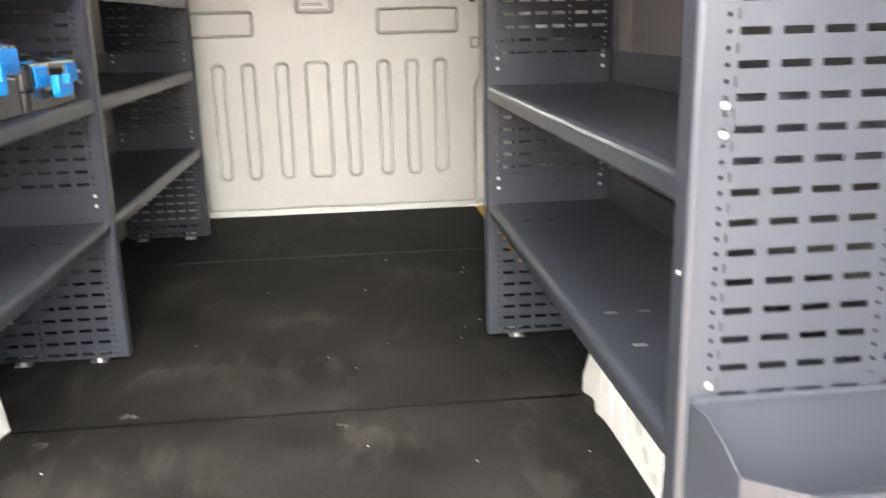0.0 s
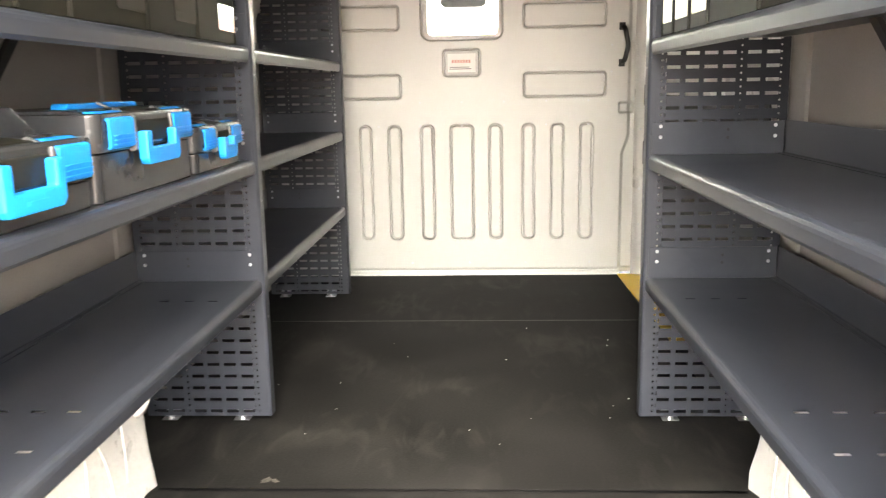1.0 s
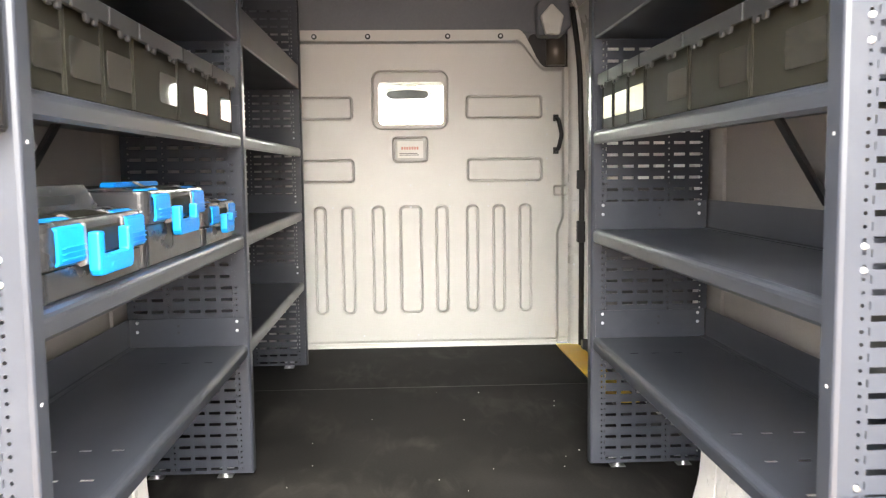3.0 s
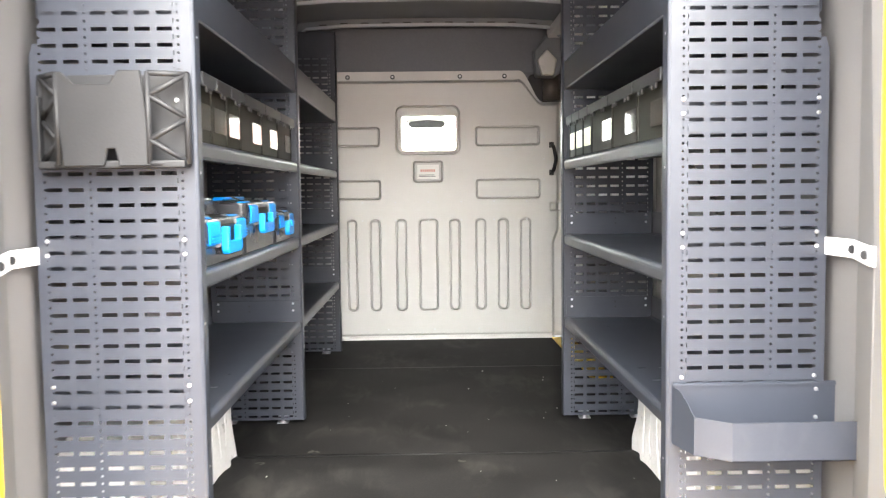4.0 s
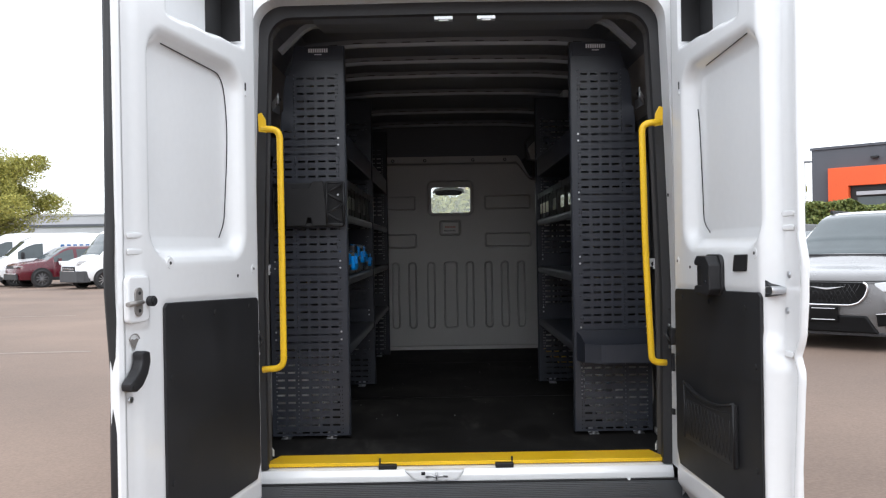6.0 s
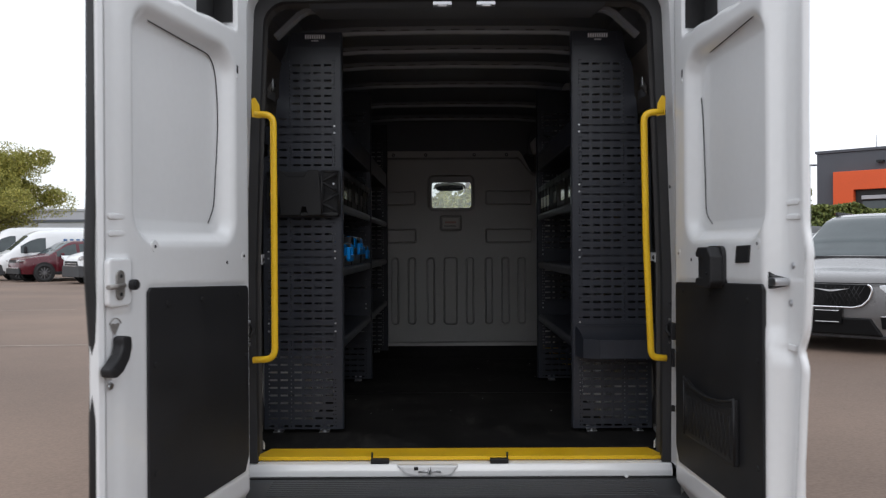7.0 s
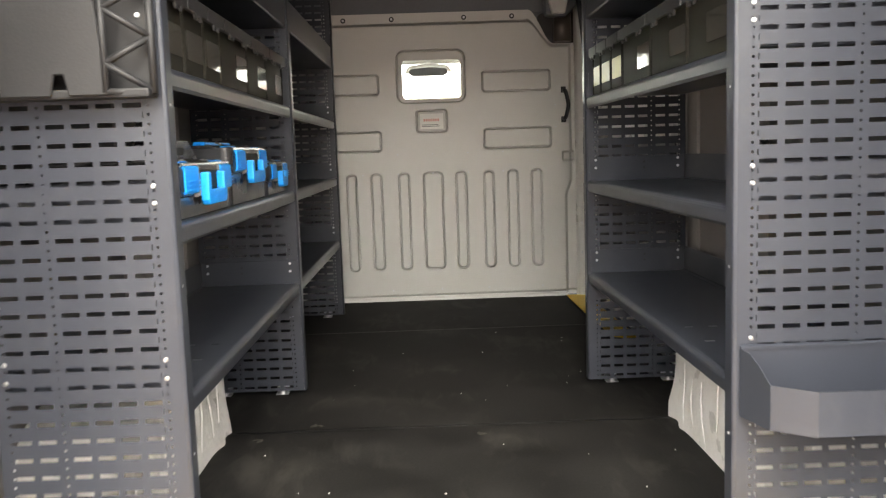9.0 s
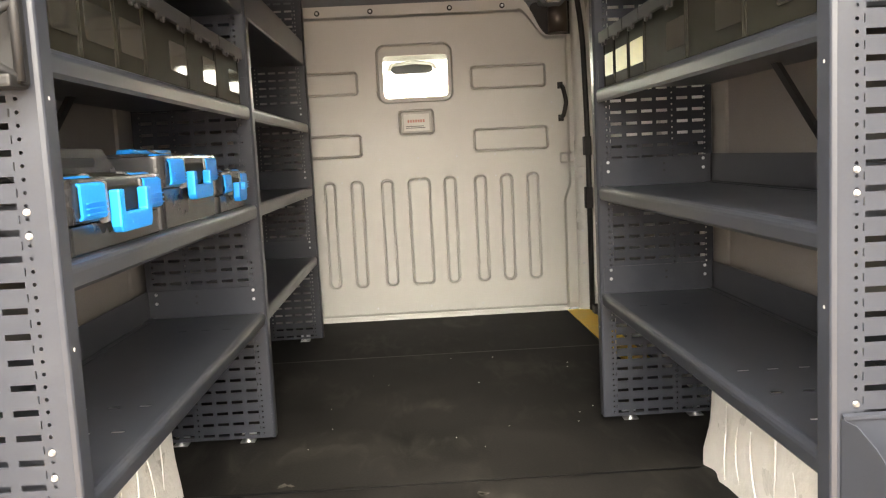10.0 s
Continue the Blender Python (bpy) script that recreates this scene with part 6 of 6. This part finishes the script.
part("splitter", prism([(-0.92, -2.36), (-0.66, -2.58), (0.66, -2.58), (0.92, -2.36)], "z", 0.20, 0.25, 0.012), CASE_GREY, mv, local=True)
part("cowl", prism([(-0.80, -1.47), (0.80, -1.47), (0.74, -1.34), (-0.74, -1.34)], "z", 1.185, 1.235, 0.01), BLACK_TRIM, mv, "black wiper cowl", local=True)
for s in (-0.66, 0.66):
    part("roof_rack", box((s - 0.02, -0.1, 1.845), (s + 0.02, 1.7, 1.90), 0.01), BLACK_TRIM, mv, local=True)

suv_shape = [(-2.42, 0.66, 0.36, 0.80, 0.92, 0.58), (-2.36, 0.86, 0.34, 0.92, 1.0, 0.74), (-2.1, 0.95, 0.33, 0.98, 1.05, 0.84), (-1.25, 0.97, 0.33, 1.06, 1.15, 0.86), (-0.45, 0.98, 0.33, 1.08, 1.66, 0.72), (-0.15, 0.98, 0.33, 1.09, 1.74, 0.70), (1.7, 0.97, 0.34, 1.12, 1.76, 0.68), (2.1, 0.95, 0.36, 1.12, 1.60, 0.68), (2.38, 0.92, 0.40, 1.05, 1.16, 0.80), (2.44, 0.80, 0.44, 0.85, 0.98, 0.70)]
suv_glass, suv_posts = (-1.22, -0.30, -0.95, 1.85, 1.80, 2.30), ((-0.1, 0.02), (0.92, 1.02))
for at, turn, paint, lab in (((-16.65, 34.2), -46, CAR_RED, "dark red sport utility vehicle parked in the lot"), ((5.75, 12.3), -41, SEAL, "black sport utility vehicle parked beside the minivan")):
    sv = car("suv", Matrix.Translation((at[0], at[1], GROUND)) @ Matrix.Rotation(radians(turn), 4, "Z"), suv_shape, suv_glass, suv_posts, paint, lab, (-1.48, 1.48), 0.38)
    lamps(sv, [(0.50, 0.84), (0.86, 0.88), (0.90, 0.94), (0.52, 0.92)], -2.46, -2.2)
    part("grille", prism(round_rect(-0.46, 0.46, 0.82, 0.94, 0.03), "y", -2.45, -2.40, 0.01), BLACK_TRIM, sv, local=True)
    part("lower_bumper", prism([(-0.84, 0.34), (0.84, 0.34), (0.80, 0.58), (-0.80, 0.58)], "y", -2.46, -2.38, 0.02), BLACK_TRIM, sv, local=True)
    part("bumper_strip", box((-0.72, -2.475, 0.575), (0.72, -2.42, 0.61), 0.01), CHROME, sv, local=True)


def van_shape(length, height, hood):
    a = -length / 2
    return [(a, 0.78, 0.34, 0.86, 0.96, 0.64), (a + 0.06, 0.92, 0.32, 0.96, 1.06, 0.78), (a + 0.3, 0.99, 0.32, 1.06, 1.16, 0.84), (a + hood, 1.01, 0.32, 1.18, 1.32, 0.86), (a + hood + 0.78, 1.02, 0.32, 1.22, height - 0.22, 0.84), (a + hood + 1.15, 1.02, 0.32, 1.24, height - 0.04, 0.86), (a + hood + 1.8, 1.02, 0.32, 1.24, height, 0.88), (-a - 0.06, 1.02, 0.34, 1.24, height, 0.88), (-a, 0.97, 0.36, 1.2, height - 0.06, 0.84)]


def delivery_van(at, turn, length, height, hood, label):
    a = -length / 2
    t = car("parked_van", Matrix.Translation((at[0], at[1], GROUND)) @ Matrix.Rotation(radians(turn), 4, "Z"), van_shape(length, height, hood), (a + hood + 0.03, a + hood + 0.74, a + hood + 0.42, a + hood + 1.45, 90, 91), (), WHITE_PAINT, label, (a + 0.95, -a - 1.0), 0.36, "van")
    lamps(t, [(0.58, 0.92), (0.88, 0.98), (0.94, 1.12), (0.70, 1.06)], a - 0.02, a + 0.36)
    part("bumper", prism([(-0.98, a + 0.42), (-0.98, a + 0.16), (-0.78, a - 0.05), (0.78, a - 0.05), (0.98, a + 0.16), (0.98, a + 0.42)], "z", 0.26, 0.72, 0.03), BUMPER, t, "dark grey bumper", local=True)
    g = part("grille", prism([(-0.60, 0.62), (0.60, 0.62), (0.54, 0.90), (-0.54, 0.90)], "y", a - 0.04, a + 0.03, 0.015), BLACK_TRIM, t, "black slatted grille", local=True)
    for k in range(2):
        part("grille_bar", box((-0.55, a - 0.05, 0.70 + 0.09 * k), (0.55, a - 0.035, 0.725 + 0.09 * k), 0.004), CHROME, g, local=True)
    part("side_moulding", box((1.0, a + 1.5, 0.58), (1.045, -a - 1.6, 0.70), 0.01), BUMPER, t, local=True)
    return t


delivery_van((-13.15, 32.4), -43, 5.4, 2.50, 0.86, "white delivery van with dark bumper parked in the lot")
delivery_van((-22.6, 42.8), -60, 6.0, 2.55, 0.70, "white delivery van in the second row of the lot")
bv = delivery_van((-17.9, 36.2), -55, 6.0, 2.25, 0.62, "white lettered panel van parked in the lot")
for k in range(9):
    part("letter_bar", box((1.012, -0.20 + 0.27 * k, 1.56 + (0.03 if k % 4 == 1 else 0)), (1.020, -0.04 + 0.27 * k, 1.84)), LETTER_BLUE, bv, "blue lettering drawn as bars", local=True)
part("letter_bar", box((1.018, -0.30, 1.24), (1.026, 0.45, 1.50)), LETTER_CYAN, bv, local=True)
part("letter_bar", box((1.018, -0.7, 1.02), (1.026, 1.9, 1.18)), LETTER_CYAN, bv, local=True)


def tree(at, height, spread, seed, leaves, label, size=0.22, low=0.28):
    rnd = random.Random(seed)
    t = thing("tree", (at[0], at[1], GROUND), label, "tree", "lot trees")
    wood = bmesh.new()
    add_tube(wood, bend([(0, 0, 0), (0.05 * spread, 0, height * 0.25), (-0.02 * spread, 0.04 * spread, height * 0.5), (0, 0, height * 0.78)], height * 0.1), [height * 0.032 * (1 - 0.07 * i) for i in range(14)], 8)
    tips = []
    for k in range(34):
        a, z0 = rnd.uniform(0, 6.28), rnd.uniform(0.14, 0.62) * height
        r = spread * rnd.uniform(0.45, 0.95) * (1.0 - 0.4 * abs(z0 / height - 0.45))
        p, z1 = (math.cos(a) * r, math.sin(a) * r), z0 + height * rnd.uniform(0.06, 0.30)
        add_tube(wood, [(0, 0, z0), (p[0] * 0.5, p[1] * 0.5, (z0 + z1) / 2 + 0.1), (p[0], p[1], z1)], [height * 0.012, height * 0.008, height * 0.003], 5)
        tips.append((p[0], p[1], z1))
        tips.append((p[0] * 0.55, p[1] * 0.55, (z0 + z1) / 2 + height * 0.1))
    part("trunk", wood, BARK, t, local=True)
    clumps = [(c, spread * rnd.uniform(0.12, 0.27)) for c in tips] + [((rnd.gauss(0, spread * 0.30), rnd.gauss(0, spread * 0.30), height * rnd.uniform(0.45, 0.88)), spread * rnd.uniform(0.16, 0.28)) for k in range(22)]
    verts, faces = [], []
    for n in range(leaves):
        c, s = rnd.choice(clumps)
        d = Vector((rnd.gauss(0, 1), rnd.gauss(0, 1), rnd.gauss(0, 1))).normalized() * s * (0.45 + 0.6 * rnd.random() ** 0.7)
        x, y, z = c[0] + d.x, c[1] + d.y, c[2] + d.z * 0.8
        z = min(max(z, height * low), height * 1.02)
        u = Vector((rnd.gauss(0, 1), rnd.gauss(0, 1), rnd.gauss(0, 0.6))).normalized() * size * rnd.uniform(0.6, 1.3)
        v = u.cross(Vector((rnd.gauss(0, 1), rnd.gauss(0, 1), rnd.gauss(0, 1)))).normalized() * size * 0.45
        i = len(verts)
        o = Vector((x, y, z))
        verts += [tuple(o - u), tuple(o + v), tuple(o + u), tuple(o - v)]
        faces.append((i, i + 1, i + 2, i + 3))
    data = bpy.data.meshes.new("crown")
    data.from_pydata(verts, [], faces)
    data.materials.append(LEAF_GREEN)
    cr = new("crown", data)
    cr.parent = t
    return t


tree((-26.9, 44.5), 7.7, 5.1, 11, 95000, "broad yellow-green tree beside the lot", 0.075, 0.08)
tree((-33.5, 46.0), 7.6, 4.8, 12, 40000, "broad green tree beside the lot", 0.10, 0.08)
tree((24.0, 56.0), 6.5, 1.7, 13, 14000, "slender green tree behind the hedge", 0.10)
tree((22.6, 54.0), 5.7, 2.1, 14, 16000, "small green tree behind the hedge", 0.10)
tree((1.4, 24.0), 3.55, 2.5, 15, 16000, "low green tree ahead of the van", 0.12, 0.1)
tree((-2.0, 27.0), 3.5, 2.6, 16, 14000, "low green tree ahead of the van", 0.12, 0.1)

# clipped hedge along the lot's edge
rnd = random.Random(5)
# dark core of twigs, then leaves over it
verts = [(x, y, z) for x in (9.8, 29.8) for y in (24.25, 25.4) for z in (GROUND, GROUND + 2.38)]
faces = [(0, 1, 5, 4), (2, 3, 7, 6), (1, 3, 7, 5), (0, 1, 3, 2), (4, 5, 7, 6)]
hx0, hx1, hy0, hy1, hz = 9.5, 30.0, 24.0, 25.6, 2.60
for n in range(34000):
    x, y = rnd.uniform(hx0, hx1), rnd.uniform(hy0, hy1)
    topz = hz + 0.10 * math.sin(x * 2.1) + 0.07 * math.sin(x * 5.3 + 1)
    z = topz * (1 - rnd.random() ** 2.2)
    if rnd.random() < 0.5:
        y = hy0 + abs(rnd.gauss(0, 0.12))
    else:
        z = topz - abs(rnd.gauss(0, 0.10))
    u = Vector((rnd.gauss(0, 1), rnd.gauss(0, 1), rnd.gauss(0, 0.8))).normalized() * 0.075
    v = u.cross(Vector((rnd.gauss(0, 1), rnd.gauss(0, 1), rnd.gauss(0, 1)))).normalized() * 0.045
    o, i = Vector((x, y, GROUND + max(0.05, z))), len(verts)
    verts += [tuple(o - u), tuple(o + v), tuple(o + u), tuple(o - v)]
    faces.append((i, i + 1, i + 2, i + 3))
hd = bpy.data.meshes.new("hedge")
hd.from_pydata(verts, [], faces)
hd.materials.append(LEAF_HEDGE)
tagged(new("hedge", hd), "clipped green hedge along the lot edge", "hedge", kind="stuff")

# charcoal showroom with an orange portal, its front turned half towards the lot
sh = thing("showroom", Matrix.Translation((23.2, 50.0, 0)) @ Matrix.Rotation(radians(-45), 4, "Z"), "charcoal flat-roofed showroom with an orange entrance portal", "building")
part("wall", box((0, 0, GROUND), (30, 20, 6.50), 0.05), FACADE_GREY, sh, local=True)
part("parapet", box((-0.08, -0.08, 6.50), (30.1, 20, 6.67), 0.02), FACADE_GREY, sh, local=True)
part("portal", prism([(1.13, GROUND), (1.13, 5.29), (17, 5.29), (17, GROUND), (15.8, GROUND), (15.8, 4.15), (2.33, 4.15), (2.33, GROUND)], "y", -0.40, -0.004, 0.03), FACADE_ORANGE, sh, "orange clad entrance portal", local=True)
part("door_recess", box((2.36, -0.06, GROUND), (15.76, -0.01, 4.12)), SEAL, sh, local=True)
for k in range(6):
    w = part("window", box((2.75 + 2.1 * k, -0.14, GROUND), (4.65 + 2.1 * k, -0.07, 3.45), 0.02), CAR_GLASS, sh, "dark shop window", local=True)
    part("mullion", box((4.68 + 2.1 * k, -0.16, GROUND), (4.80 + 2.1 * k, -0.07, 3.5), 0.01), FACADE_PALE, w, local=True)
part("awning", box((2.75, -0.30, 3.55), (15.7, -0.07, 3.78), 0.03), FACADE_PALE, sh, "pale metal awning", local=True)
part("wall_lamp", box((3.6, -0.35, 5.72), (4.0, -0.02, 5.86), 0.02), BLACK_TRIM, sh, local=True)
part("roof_mast", tube([(3.2, 1.0, 6.6), (3.2, 1.0, 7.5)], 0.03, 6), POLE_PAINT, sh, local=True)
# plain building block added behind the camera, never in view
far = thing("rear_block", (0, -20, GROUND), "plain grey block added unseen behind the camera", "building")
part("wall", box((-22, -28, GROUND), (22, -18, 3.6), 0.05), FACADE_PALE, far)
part("roof_edge", box((-22.2, -28, 3.6), (22.2, -17.8, 3.9), 0.03), FACADE_GREY, far)

# long pale building and a brick one, far off
pb = thing("warehouse", (-35, 75, GROUND), "pale grey low commercial building", "building")
part("wall", box((-45, 75, GROUND), (-20, 90, 4.3), 0.05), FACADE_PALE, pb)
part("roof_edge", box((-45.2, 74.9, 4.3), (-19.8, 90, 4.5), 0.02), FACADE_PALE, pb)
part("stripe", box((-45.05, 74.85, 3.30), (-19.95, 75.0, 3.52)), FACADE_GREY, pb)
for k in range(8):
    part("window", box((-43.5 + 3.0 * k, 74.9, 0.4), (-41.5 + 3.0 * k, 75.05, 1.5), 0.02), CAR_GLASS, pb)
bb = thing("brick_building", (8, 48, GROUND), "red brick building ahead of the van", "building")
part("wall", box((1.4, 46, GROUND), (16, 58, 4.7), 0.05), BRICK_RED, bb)
part("roof_edge", box((1.2, 45.8, 4.7), (16.2, 58, 4.95), 0.02), FACADE_PALE, bb)
for k in range(4):
    part("window", box((3.0 + 3.0 * k, 45.9, 1.6), (4.6 + 3.0 * k, 46.05, 3.6), 0.02), CAR_GLASS, bb)
for x, y, h in ((21.9, 48.0, 6.15),):
    lp = thing("lamp_post", (x, y, GROUND), "pale lot lamp post", "lamp post", "lot lamps")
    part("pole", tube([(x, y, GROUND), (x, y, GROUND + h)], 0.06, 8), POLE_PAINT, lp)
    part("lamp_head", box((x - 0.08, y - 0.12, GROUND + h), (x + 0.42, y + 0.12, GROUND + h + 0.10), 0.03), FACADE_GREY, lp)
tagged(part("verge", box((-40, 66, GROUND - 0.05), (60, 140, GROUND + 0.05)), GRASS), "distant grass verge", "grass", kind="structure")
